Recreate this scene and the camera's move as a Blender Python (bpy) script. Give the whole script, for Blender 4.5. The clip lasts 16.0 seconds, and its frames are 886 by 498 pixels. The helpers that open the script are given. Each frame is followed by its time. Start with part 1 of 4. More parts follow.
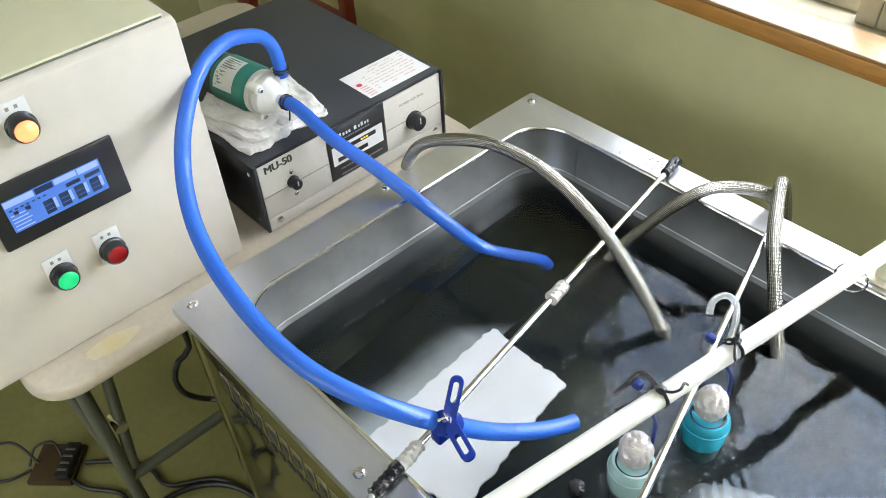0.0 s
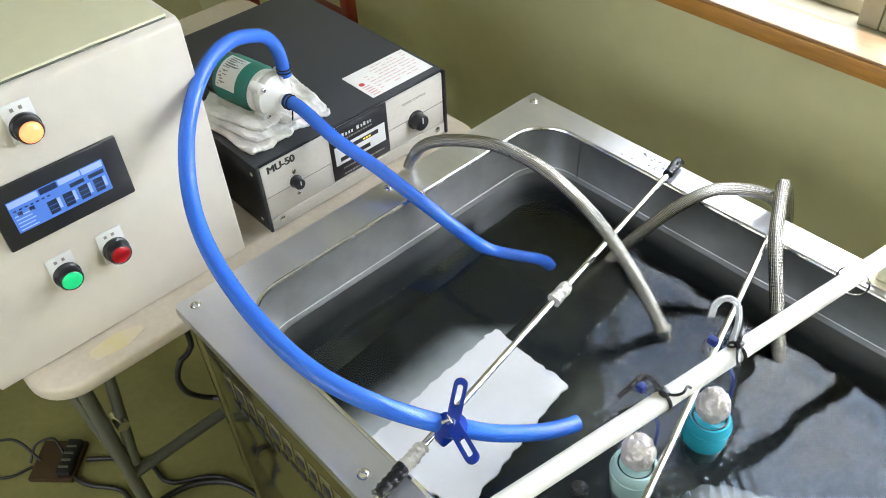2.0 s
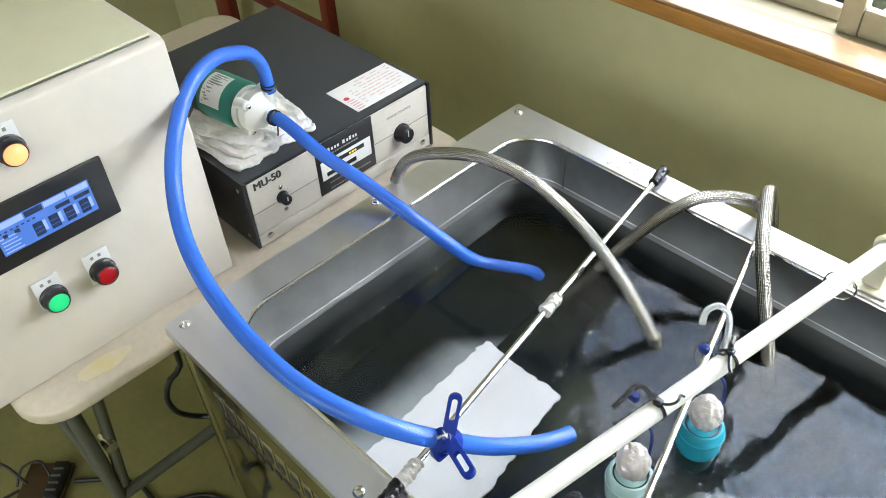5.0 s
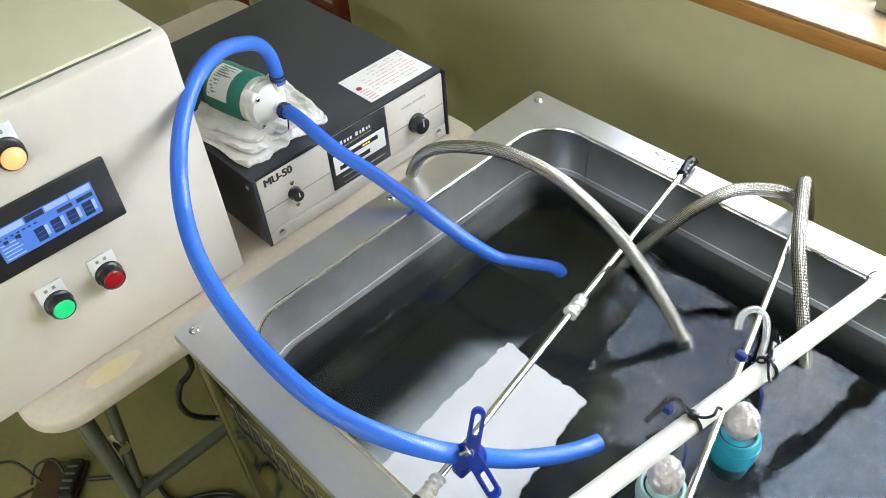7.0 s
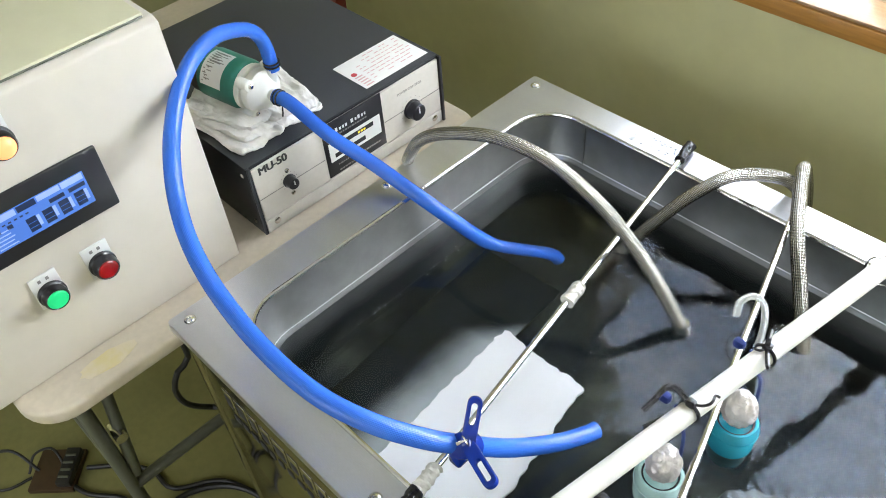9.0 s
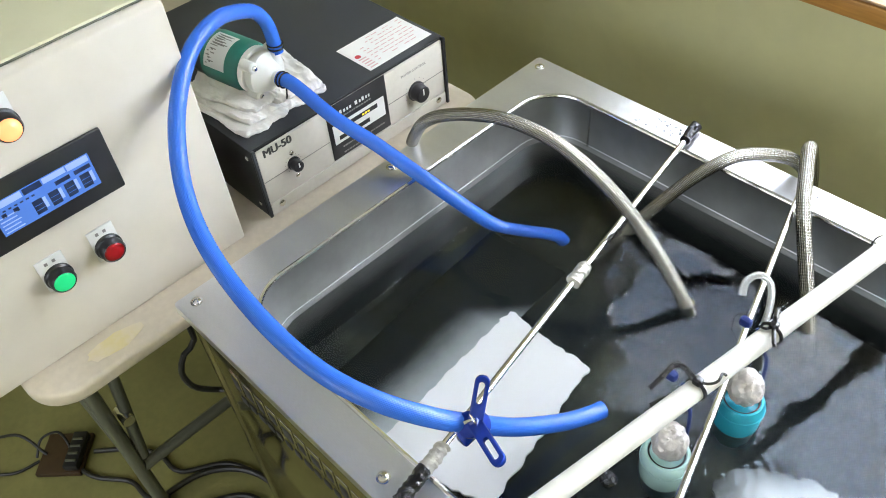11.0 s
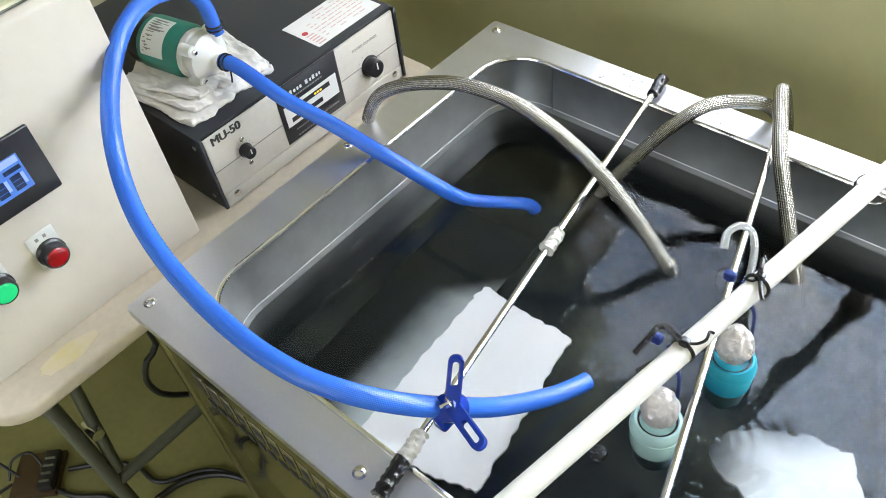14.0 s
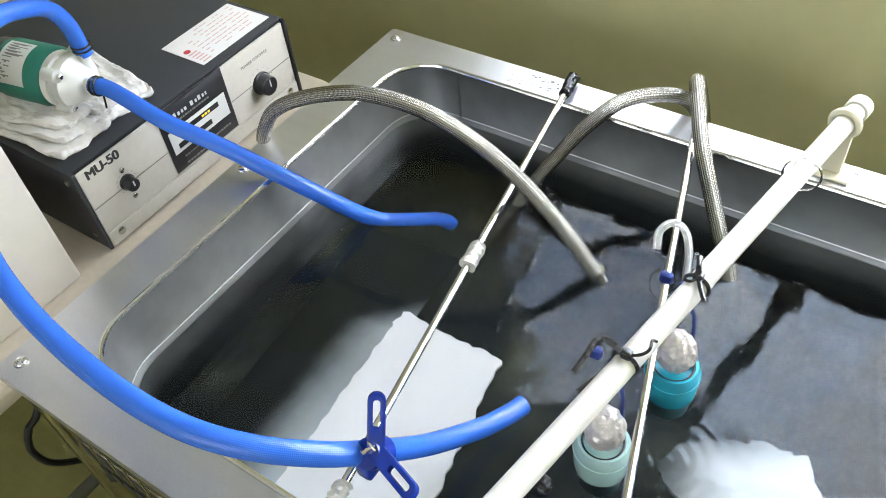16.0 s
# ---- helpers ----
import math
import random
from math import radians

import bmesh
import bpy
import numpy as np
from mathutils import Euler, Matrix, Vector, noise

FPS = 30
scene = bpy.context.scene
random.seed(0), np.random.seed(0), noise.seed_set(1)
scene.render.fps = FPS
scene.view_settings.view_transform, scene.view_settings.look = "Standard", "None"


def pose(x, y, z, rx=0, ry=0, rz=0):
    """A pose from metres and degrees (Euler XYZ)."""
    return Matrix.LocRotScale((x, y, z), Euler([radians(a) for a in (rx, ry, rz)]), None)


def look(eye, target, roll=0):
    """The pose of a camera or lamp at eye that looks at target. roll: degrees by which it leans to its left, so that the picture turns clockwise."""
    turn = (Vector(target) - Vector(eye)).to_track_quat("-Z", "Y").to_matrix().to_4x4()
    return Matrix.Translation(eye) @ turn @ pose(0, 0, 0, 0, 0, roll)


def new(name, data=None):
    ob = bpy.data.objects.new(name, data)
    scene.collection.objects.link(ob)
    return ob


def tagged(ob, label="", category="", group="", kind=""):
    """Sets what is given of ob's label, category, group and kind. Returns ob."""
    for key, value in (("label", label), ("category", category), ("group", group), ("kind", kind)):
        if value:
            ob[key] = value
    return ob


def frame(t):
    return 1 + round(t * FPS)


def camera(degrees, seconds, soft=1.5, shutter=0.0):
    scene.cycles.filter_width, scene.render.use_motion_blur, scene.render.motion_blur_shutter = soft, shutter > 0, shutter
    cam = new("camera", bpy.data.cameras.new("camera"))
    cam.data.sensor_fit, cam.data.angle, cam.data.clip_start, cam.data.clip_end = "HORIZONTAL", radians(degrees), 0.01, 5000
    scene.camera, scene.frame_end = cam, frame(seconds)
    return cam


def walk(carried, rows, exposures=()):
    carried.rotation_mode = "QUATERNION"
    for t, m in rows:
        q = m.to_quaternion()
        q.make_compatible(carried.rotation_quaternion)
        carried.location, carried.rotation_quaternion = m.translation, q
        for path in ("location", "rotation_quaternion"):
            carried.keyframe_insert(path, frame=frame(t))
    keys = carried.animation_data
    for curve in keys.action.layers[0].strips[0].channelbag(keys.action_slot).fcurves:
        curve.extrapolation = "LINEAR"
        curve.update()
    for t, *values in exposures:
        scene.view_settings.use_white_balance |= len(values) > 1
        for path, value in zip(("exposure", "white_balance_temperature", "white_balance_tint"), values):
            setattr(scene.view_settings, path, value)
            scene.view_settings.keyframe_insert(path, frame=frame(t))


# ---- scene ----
cam = camera(56.9, 16.0, 1.0)
PATH = [
    (0, (0.846, -0.252, 1.625), (-0.261, 0.697, 0.256), -3.6),
    (0.5, (0.841, -0.252, 1.628), (-0.255, 0.69, 0.245), -3.5),
    (1, (0.84, -0.252, 1.631), (-0.253, 0.69, 0.246), -3.3),
    (1.5, (0.836, -0.254, 1.632), (-0.25, 0.691, 0.243), -2.9),
    (2, (0.838, -0.254, 1.634), (-0.259, 0.692, 0.255), -3.3),
    (2.5, (0.841, -0.258, 1.637), (-0.25, 0.707, 0.267), -2.8),
    (3, (0.84, -0.264, 1.639), (-0.245, 0.711, 0.272), -2.3),
    (3.5, (0.842, -0.27, 1.641), (-0.244, 0.713, 0.279), -2.3),
    (4, (0.844, -0.27, 1.644), (-0.242, 0.723, 0.289), -2.6),
    (6.5, (0.786, -0.226, 1.628), (-0.282, 0.724, 0.23), -4.6),
    (7, (0.78, -0.221, 1.626), (-0.295, 0.713, 0.222), -5.0),
    (7.5, (0.777, -0.215, 1.625), (-0.296, 0.71, 0.213), -5.3),
    (8, (0.775, -0.215, 1.624), (-0.298, 0.704, 0.209), -5.3),
    (8.5, (0.774, -0.211, 1.623), (-0.292, 0.705, 0.199), -5.4),
    (9, (0.776, -0.213, 1.623), (-0.279, 0.704, 0.193), -5.3),
    (11.5, (0.776, -0.221, 1.615), (-0.264, 0.672, 0.159), -5.9),
    (12, (0.774, -0.221, 1.61), (-0.264, 0.677, 0.155), -6.5),
    (12.5, (0.772, -0.216, 1.602), (-0.261, 0.676, 0.141), -7.4),
    (13, (0.767, -0.206, 1.589), (-0.266, 0.674, 0.121), -8.6),
    (13.5, (0.763, -0.195, 1.575), (-0.253, 0.681, 0.092), -9.4),
    (14, (0.765, -0.189, 1.564), (-0.227, 0.721, 0.085), -9.0),
    (14.5, (0.759, -0.179, 1.55), (-0.199, 0.781, 0.08), -7.7),
    (15, (0.747, -0.164, 1.529), (-0.171, 0.826, 0.054), -7.4),
    (15.5, (0.74, -0.15, 1.509), (-0.135, 0.897, 0.047), -6.9),
    (16, (0.728, -0.144, 1.493), (-0.13, 0.923, 0.035), -7.1),
]
walk(cam, [(t, look(e, a, r)) for t, e, a, r in PATH], [(0.0, 0.26), (16.0, 0.26)])

# ---- light ----
world = bpy.data.worlds.new("world")
scene.world = world
world.use_nodes = True
sky = world.node_tree.nodes.new("ShaderNodeTexSky")
sky.sky_type = "NISHITA"
sky.sun_disc = False
sky.sun_elevation, sky.sun_rotation = radians(48), radians(200)
world.node_tree.links.new(sky.outputs[0], world.node_tree.nodes["Background"].inputs[0])
world.node_tree.nodes["Background"].inputs[1].default_value = 0.15
sun = new("sun", bpy.data.lights.new("sun", "SUN"))
sun.data.energy, sun.data.angle, sun.data.color = 1.0, radians(12), (1.0, 0.95, 0.88)
sun.matrix_basis = look((0, -6, 7), (0, 0, 0))


def area_lamp(name, m, sx, sy, watts, colour):
    ob = new(name, bpy.data.lights.new(name, "AREA"))
    ob.data.shape, ob.data.size, ob.data.size_y = "RECTANGLE", sx, sy
    ob.data.energy, ob.data.color = watts, colour
    ob.matrix_basis = m
    return ob


WATER, RIM, TABLE, WALL = 0.70, 0.79, 0.70, 0.98
# added fill lamp behind the camera, for no known source
area_lamp("rear_fill_light", look((0.5, -2.36, 1.55), (0.3, 0.8, 1.0)), 2.9, 1.1, 29, (0.96, 0.98, 1.0))


# ---- materials ----
def material(name, colour, rough=0.5, metal=0.0, grain=0.0, scale=40.0, bump=0.0, bump_scale=200.0, stain=0.0,
             stain_scale=3.0, second=None, coat=0.0, stretch=(1, 1, 1), transmission=0.0, ior=1.45, rough_var=0.0):
    """A principled surface with grain and stains at two scales, fine relief and uneven gloss."""
    m = bpy.data.materials.new(name)
    m.use_nodes = True
    t = m.node_tree
    p = t.nodes["Principled BSDF"]
    p.inputs["Roughness"].default_value = rough
    p.inputs["Metallic"].default_value = metal
    p.inputs["Coat Weight"].default_value = coat
    p.inputs["Transmission Weight"].default_value = transmission
    p.inputs["IOR"].default_value = ior
    co = t.nodes.new("ShaderNodeTexCoord")
    mp = t.nodes.new("ShaderNodeMapping")
    mp.inputs["Scale"].default_value = stretch
    t.links.new(co.outputs["Object"], mp.inputs[0])

    def nz(s, detail=4.0):
        n = t.nodes.new("ShaderNodeTexNoise")
        n.inputs["Scale"].default_value, n.inputs["Detail"].default_value = s, detail
        t.links.new(mp.outputs[0], n.inputs["Vector"])
        return n.outputs["Fac"]

    def mix(fac_socket, amount, a, b):
        r = t.nodes.new("ShaderNodeMapRange")
        r.inputs[1].default_value, r.inputs[2].default_value = 0.35, 0.65
        r.inputs[3].default_value, r.inputs[4].default_value = 0.0, amount
        t.links.new(fac_socket, r.inputs[0])
        x = t.nodes.new("ShaderNodeMix")
        x.data_type = "RGBA"
        t.links.new(r.outputs[0], x.inputs["Factor"])
        for sock, v in ((x.inputs["A"], a), (x.inputs["B"], b)):
            if isinstance(v, tuple):
                sock.default_value = (*v, 1)
            else:
                t.links.new(v, sock)
        return x.outputs["Result"]

    c = colour
    dark = second or tuple(v * 0.6 for v in colour)
    if grain:
        c = mix(nz(scale), grain, c, dark)
    if stain:
        c = mix(nz(stain_scale, 3.0), stain, c, tuple(v * 0.7 for v in dark))
    if isinstance(c, tuple):
        p.inputs["Base Color"].default_value = (*c, 1)
    else:
        t.links.new(c, p.inputs["Base Color"])
    if rough_var:
        r = t.nodes.new("ShaderNodeMapRange")
        r.inputs[3].default_value, r.inputs[4].default_value = max(0.0, rough - rough_var), rough + rough_var
        t.links.new(nz(stain_scale * 4), r.inputs[0])
        t.links.new(r.outputs[0], p.inputs["Roughness"])
    if bump:
        b = t.nodes.new("ShaderNodeBump")
        b.inputs["Strength"].default_value, b.inputs["Distance"].default_value = bump, 0.002
        t.links.new(nz(bump_scale), b.inputs["Height"])
        t.links.new(b.outputs[0], p.inputs["Normal"])
    return m


def glow(name, colour, strength, base=(0.02, 0.02, 0.02)):
    m = material(name, base, 0.25)
    p = m.node_tree.nodes["Principled BSDF"]
    p.inputs["Emission Color"].default_value = (*colour, 1)
    p.inputs["Emission Strength"].default_value = strength
    return m


def hose_material(name, colour, metal, rough, pitch, around, depth, dark):
    """Woven relief from the tube's own coordinates: two crossing spirals."""
    m = material(name, colour, rough, metal)
    t = m.node_tree
    p = t.nodes["Principled BSDF"]
    uv = t.nodes.new("ShaderNodeUVMap")
    sep = t.nodes.new("ShaderNodeSeparateXYZ")
    t.links.new(uv.outputs[0], sep.inputs[0])

    def math(op, a, b=None):
        n = t.nodes.new("ShaderNodeMath")
        n.operation = op
        for i, v in enumerate((a, b)):
            if v is None:
                continue
            if isinstance(v, (int, float)):
                n.inputs[i].default_value = v
            else:
                t.links.new(v, n.inputs[i])
        return n.outputs[0]

    u = math("MULTIPLY", sep.outputs[0], around * 2 * 3.14159)
    v = math("MULTIPLY", sep.outputs[1], 2 * 3.14159 / pitch)
    a = math("SINE", math("ADD", u, v))
    b = math("SINE", math("SUBTRACT", u, v))
    h = math("MULTIPLY", a, b)
    bmp = t.nodes.new("ShaderNodeBump")
    bmp.inputs["Strength"].default_value, bmp.inputs["Distance"].default_value = depth, 0.0012
    t.links.new(h, bmp.inputs["Height"])
    t.links.new(bmp.outputs[0], p.inputs["Normal"])
    r = t.nodes.new("ShaderNodeMapRange")
    r.inputs[1].default_value, r.inputs[2].default_value = -0.6, 0.6
    t.links.new(h, r.inputs[0])
    x = t.nodes.new("ShaderNodeMix")
    x.data_type = "RGBA"
    t.links.new(r.outputs[0], x.inputs["Factor"])
    x.inputs["A"].default_value, x.inputs["B"].default_value = (*dark, 1), (*colour, 1)
    t.links.new(x.outputs["Result"], p.inputs["Base Color"])
    return m


M = dict(
    wall=material("wall_paint", (0.56, 0.54, 0.305), 0.75, grain=0.12, scale=25, bump=0.15, bump_scale=120, stain=0.18, stain_scale=1.6),
    ceiling=material("ceiling_board", (0.75, 0.75, 0.72), 0.8, grain=0.1, scale=30, bump=0.1),
    floor=material("vinyl_floor", (0.25, 0.236, 0.088), 0.45, grain=0.25, scale=60, bump=0.1, stain=0.35, stain_scale=4, rough_var=0.15),
    wood=material("sill_wood", (0.36, 0.23, 0.125), 0.35, grain=0.5, scale=14, second=(0.26, 0.145, 0.065), stretch=(1.2, 14, 14), bump=0.15, coat=0.25),
    wood_edge=material("sill_edge_wood", (0.42, 0.20, 0.04), 0.4, grain=0.5, scale=20, stretch=(1, 12, 12), coat=0.2),
    frame=material("window_frame_metal", (0.40, 0.36, 0.25), 0.4, grain=0.15, scale=60),
    steel=material("brushed_steel", (0.64, 0.645, 0.66), 0.34, 1.0, grain=0.25, scale=60, bump=0.06, bump_scale=90, stretch=(3, 30, 30), stain=0.15, stain_scale=0.6, rough_var=0.07),
    basin=material("basin_steel", (0.34, 0.345, 0.335), 0.44, 1.0, grain=0.3, scale=30, bump=0.06, bump_scale=60, stain=0.35, stain_scale=3, rough_var=0.1),
    mirror=material("polished_steel", (0.50, 0.48, 0.40), 0.09, 1.0, grain=0.2, scale=30, rough_var=0.04, stain_scale=2),
    chrome=material("bright_steel", (0.72, 0.71, 0.69), 0.16, 1.0, grain=0.15, scale=80),
    # near-black colour puts the dimness of deep water into the tank floor
    deepfloor=material("tank_bottom", (0.018, 0.021, 0.022), 0.6, grain=0.5, scale=12, stain=0.5, stain_scale=4),
    cream=material("cream_enamel", (0.62, 0.575, 0.50), 0.42, grain=0.08, scale=30, bump=0.05, bump_scale=300, stain=0.08, stain_scale=2),
    hood=material("cream_hood_enamel", (0.60, 0.58, 0.41), 0.42, grain=0.08, scale=30, bump=0.05, bump_scale=300),
    table=material("table_laminate", (0.60, 0.53, 0.42), 0.45, grain=0.2, scale=80, bump=0.08, stain=0.2, stain_scale=7),
    tubegrey=material("grey_tube_enamel", (0.11, 0.115, 0.085), 0.4, grain=0.2, scale=50),
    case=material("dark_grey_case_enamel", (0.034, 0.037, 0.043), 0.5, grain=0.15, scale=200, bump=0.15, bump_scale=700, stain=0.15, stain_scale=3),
    panel=material("instrument_panel", (0.56, 0.53, 0.47), 0.45, grain=0.1, scale=120, stain=0.1, stain_scale=8),
    black=material("black_plastic", (0.012, 0.012, 0.014), 0.32, grain=0.2, scale=100),
    ink=material("dark_ink", (0.03, 0.03, 0.03), 0.6),
    greyink=material("grey_ink", (0.22, 0.21, 0.20), 0.6),
    redink=material("red_ink", (0.5, 0.04, 0.05), 0.6),
    pinkink=material("pink_ink", (0.66, 0.42, 0.42), 0.6),
    paper=material("white_paper", (0.80, 0.79, 0.78), 0.5, grain=0.05, scale=60),
    plate=material("legend_plate", (0.68, 0.68, 0.66), 0.35, grain=0.05, scale=60),
    teal=material("teal_enamel", (0.015, 0.17, 0.125), 0.35, grain=0.15, scale=60, coat=0.2),
    white=material("white_plastic", (0.70, 0.70, 0.66), 0.4, grain=0.08, scale=60, bump=0.05),
    cloth=material("white_towel", (0.86, 0.84, 0.81), 0.9, grain=0.15, scale=120, bump=0.5, bump_scale=700, stain=0.30, stain_scale=26, second=(0.60, 0.56, 0.50)),
    pvc=material("white_pvc", (0.72, 0.70, 0.64), 0.35, grain=0.08, scale=50, stain=0.1, stain_scale=12),
    creamplastic=material("ivory_plastic", (0.70, 0.66, 0.50), 0.4, grain=0.08, scale=50),
    foil=material("crumpled_foil", (0.70, 0.65, 0.62), 0.36, 0.45, grain=0.3, scale=60, bump=0.35, bump_scale=260),
    tape=material("wrapped_tape", (0.58, 0.56, 0.50), 0.35, 0.35, grain=0.3, scale=90, bump=0.6, bump_scale=220),
    rubber=material("black_tape", (0.012, 0.012, 0.014), 0.25, grain=0.3, scale=90, bump=0.5, bump_scale=150),
    clampblue=material("dark_blue_plastic", (0.006, 0.025, 0.22), 0.25, grain=0.15, scale=60),
    string=material("blue_cord", (0.008, 0.025, 0.15), 0.7, grain=0.3, scale=300),
    cyan=material("cyan_plastic", (0.02, 0.30, 0.40), 0.25, grain=0.12, scale=30),
    glassgreen=material("pale_green_glass", (0.42, 0.62, 0.60), 0.12, grain=0.1, scale=30),
    dimglass=material("sunk_glass_painted_dim", (0.03, 0.07, 0.08), 0.3, grain=0.2, scale=30),
    acrylic=material("clear_acrylic", (0.98, 0.99, 0.99), 0.0, transmission=1.0, ior=1.04),
    clear=material("clear_plastic", (0.80, 0.82, 0.80), 0.08, transmission=0.75),
    board=material("white_board", (0.96, 0.97, 0.98), 0.5, grain=0.03, scale=20, second=(0.90, 0.93, 0.95)),
    cable=material("black_cable", (0.015, 0.015, 0.014), 0.4),
    circuit=material("brown_board", (0.055, 0.028, 0.011), 0.45, grain=0.4, scale=60),
    redpaint=material("dark_red_paint", (0.19, 0.022, 0.012), 0.4, grain=0.2, scale=40),
    hedge=material("dark_foliage", (0.035, 0.05, 0.03), 0.8, grain=0.5, scale=6),
    earth=material("outdoor_ground", (0.20, 0.19, 0.16), 0.9, grain=0.4, scale=2, stain=0.3, stain_scale=0.4),
    drop=material("water_drop", (0.92, 0.94, 0.97), 0.04, transmission=0.45, ior=1.33),
    pane=material("clear_glass", (0.92, 0.95, 0.95), 0.0, transmission=1.0, ior=1.45),
    screened=material("insect_screen_glass", (0.24, 0.255, 0.27), 0.05, transmission=1.0, ior=1.05),
    frost=material("frosted_glass", (0.90, 0.93, 0.95), 0.5, transmission=1.0, ior=1.3, bump=0.2),
    amber=glow("amber_lens", (1.0, 0.33, 0.12), 1.1, (0.62, 0.24, 0.10)),
    green=glow("green_lens", (0.02, 0.80, 0.24), 0.5, (0.01, 0.26, 0.10)),
    red=material("red_lens", (0.24, 0.005, 0.008), 0.2, coat=0.4),
    screen=glow("lcd_backlight", (0.10, 0.26, 0.86), 0.62, (0.02, 0.04, 0.10)),
    screenpale=glow("lcd_pale", (0.35, 0.52, 1.0), 0.75, (0.05, 0.06, 0.10)),
    lcdink=material("lcd_dark", (0.015, 0.03, 0.09), 0.3),
    led=glow("yellow_led", (1.0, 0.75, 0.05), 1.2),
    stain=material("yellow_stain", (0.58, 0.50, 0.26), 0.5, grain=0.9, scale=30, second=(0.60, 0.53, 0.42)),
)
M["hose"] = hose_material("blue_hose_pvc", (0.030, 0.130, 0.56), 0.0, 0.18, 0.0032, 20, 0.16, (0.025, 0.112, 0.50))
M["braid"] = hose_material("steel_braid", (0.47, 0.45, 0.40), 1.0, 0.2, 0.0040, 11, 0.5, (0.12, 0.115, 0.095))

# overcast sky: grey and white cloud
M["cloud"] = glow("overcast_sky", (1, 1, 1), 32.0)
ct = M["cloud"].node_tree
cco, cnz, crp = ct.nodes.new("ShaderNodeTexCoord"), ct.nodes.new("ShaderNodeTexNoise"), ct.nodes.new("ShaderNodeValToRGB")
cnz.inputs["Scale"].default_value, cnz.inputs["Detail"].default_value = 0.28, 5
crp.color_ramp.elements[0].position, crp.color_ramp.elements[0].color = 0.38, (0.36, 0.43, 0.56, 1)
crp.color_ramp.elements[1].position, crp.color_ramp.elements[1].color = 0.62, (1.0, 0.985, 0.985, 1)
ct.links.new(cco.outputs["Object"], cnz.inputs["Vector"])
ct.links.new(cnz.outputs["Fac"], crp.inputs[0])
ct.links.new(crp.outputs[0], ct.nodes["Principled BSDF"].inputs["Emission Color"])

# murky layer: mostly clear, with fine dark silt
M["murk"] = material("silty_water", (0.006, 0.008, 0.009), 0.9)
mt = M["murk"].node_tree
mt.nodes["Principled BSDF"].inputs["Specular IOR Level"].default_value = 0.0
mco, mnz, mrp = mt.nodes.new("ShaderNodeTexCoord"), mt.nodes.new("ShaderNodeTexNoise"), mt.nodes.new("ShaderNodeValToRGB")
mnz.inputs["Scale"].default_value, mnz.inputs["Detail"].default_value = 11, 3
mrp.color_ramp.elements[0].position, mrp.color_ramp.elements[0].color = 0.50, (0.006, 0.008, 0.009, 1)
mrp.color_ramp.elements[1].position, mrp.color_ramp.elements[1].color = 0.74, (0.034, 0.040, 0.031, 1)
mt.links.new(mco.outputs["Object"], mnz.inputs["Vector"])
mt.links.new(mnz.outputs["Fac"], mrp.inputs[0])
mt.links.new(mrp.outputs[0], mt.nodes["Principled BSDF"].inputs["Base Color"])
msh, mtr = mt.nodes.new("ShaderNodeMixShader"), mt.nodes.new("ShaderNodeBsdfTransparent")
msh.inputs[0].default_value = 0.34
mt.links.new(mtr.outputs[0], msh.inputs[1])
mt.links.new(mt.nodes["Principled BSDF"].outputs[0], msh.inputs[2])
mt.links.new(msh.outputs[0], mt.nodes["Material Output"].inputs[0])


def depth_faded(name, pale, dark, axis, start, end, ragged, rough, beyond=None):
    """A pale surface, deep water's dimming painted towards one side, with a ragged, patchy edge."""
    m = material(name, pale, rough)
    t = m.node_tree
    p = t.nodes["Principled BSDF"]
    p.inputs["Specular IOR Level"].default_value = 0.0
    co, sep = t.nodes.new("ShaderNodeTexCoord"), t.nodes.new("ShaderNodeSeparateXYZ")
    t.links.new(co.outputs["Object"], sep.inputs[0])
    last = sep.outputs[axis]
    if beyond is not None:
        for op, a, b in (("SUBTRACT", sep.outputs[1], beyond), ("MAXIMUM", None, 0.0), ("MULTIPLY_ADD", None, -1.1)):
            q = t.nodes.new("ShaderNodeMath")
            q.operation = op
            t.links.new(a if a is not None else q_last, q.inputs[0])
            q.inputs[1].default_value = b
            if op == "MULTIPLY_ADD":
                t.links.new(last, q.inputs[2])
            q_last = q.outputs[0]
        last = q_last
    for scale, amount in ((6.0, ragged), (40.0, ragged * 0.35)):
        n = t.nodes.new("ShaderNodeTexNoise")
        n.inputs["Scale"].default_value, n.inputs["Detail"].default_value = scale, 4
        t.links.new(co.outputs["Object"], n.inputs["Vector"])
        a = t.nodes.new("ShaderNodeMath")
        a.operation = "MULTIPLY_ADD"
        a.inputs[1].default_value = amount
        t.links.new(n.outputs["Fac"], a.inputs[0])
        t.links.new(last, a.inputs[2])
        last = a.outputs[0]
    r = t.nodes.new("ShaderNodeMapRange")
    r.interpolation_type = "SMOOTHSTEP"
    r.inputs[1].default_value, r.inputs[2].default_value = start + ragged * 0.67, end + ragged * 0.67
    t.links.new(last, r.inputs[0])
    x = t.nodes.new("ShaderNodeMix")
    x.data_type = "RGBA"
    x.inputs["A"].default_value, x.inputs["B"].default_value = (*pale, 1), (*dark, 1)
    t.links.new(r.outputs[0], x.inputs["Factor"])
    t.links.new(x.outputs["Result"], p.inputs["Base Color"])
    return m


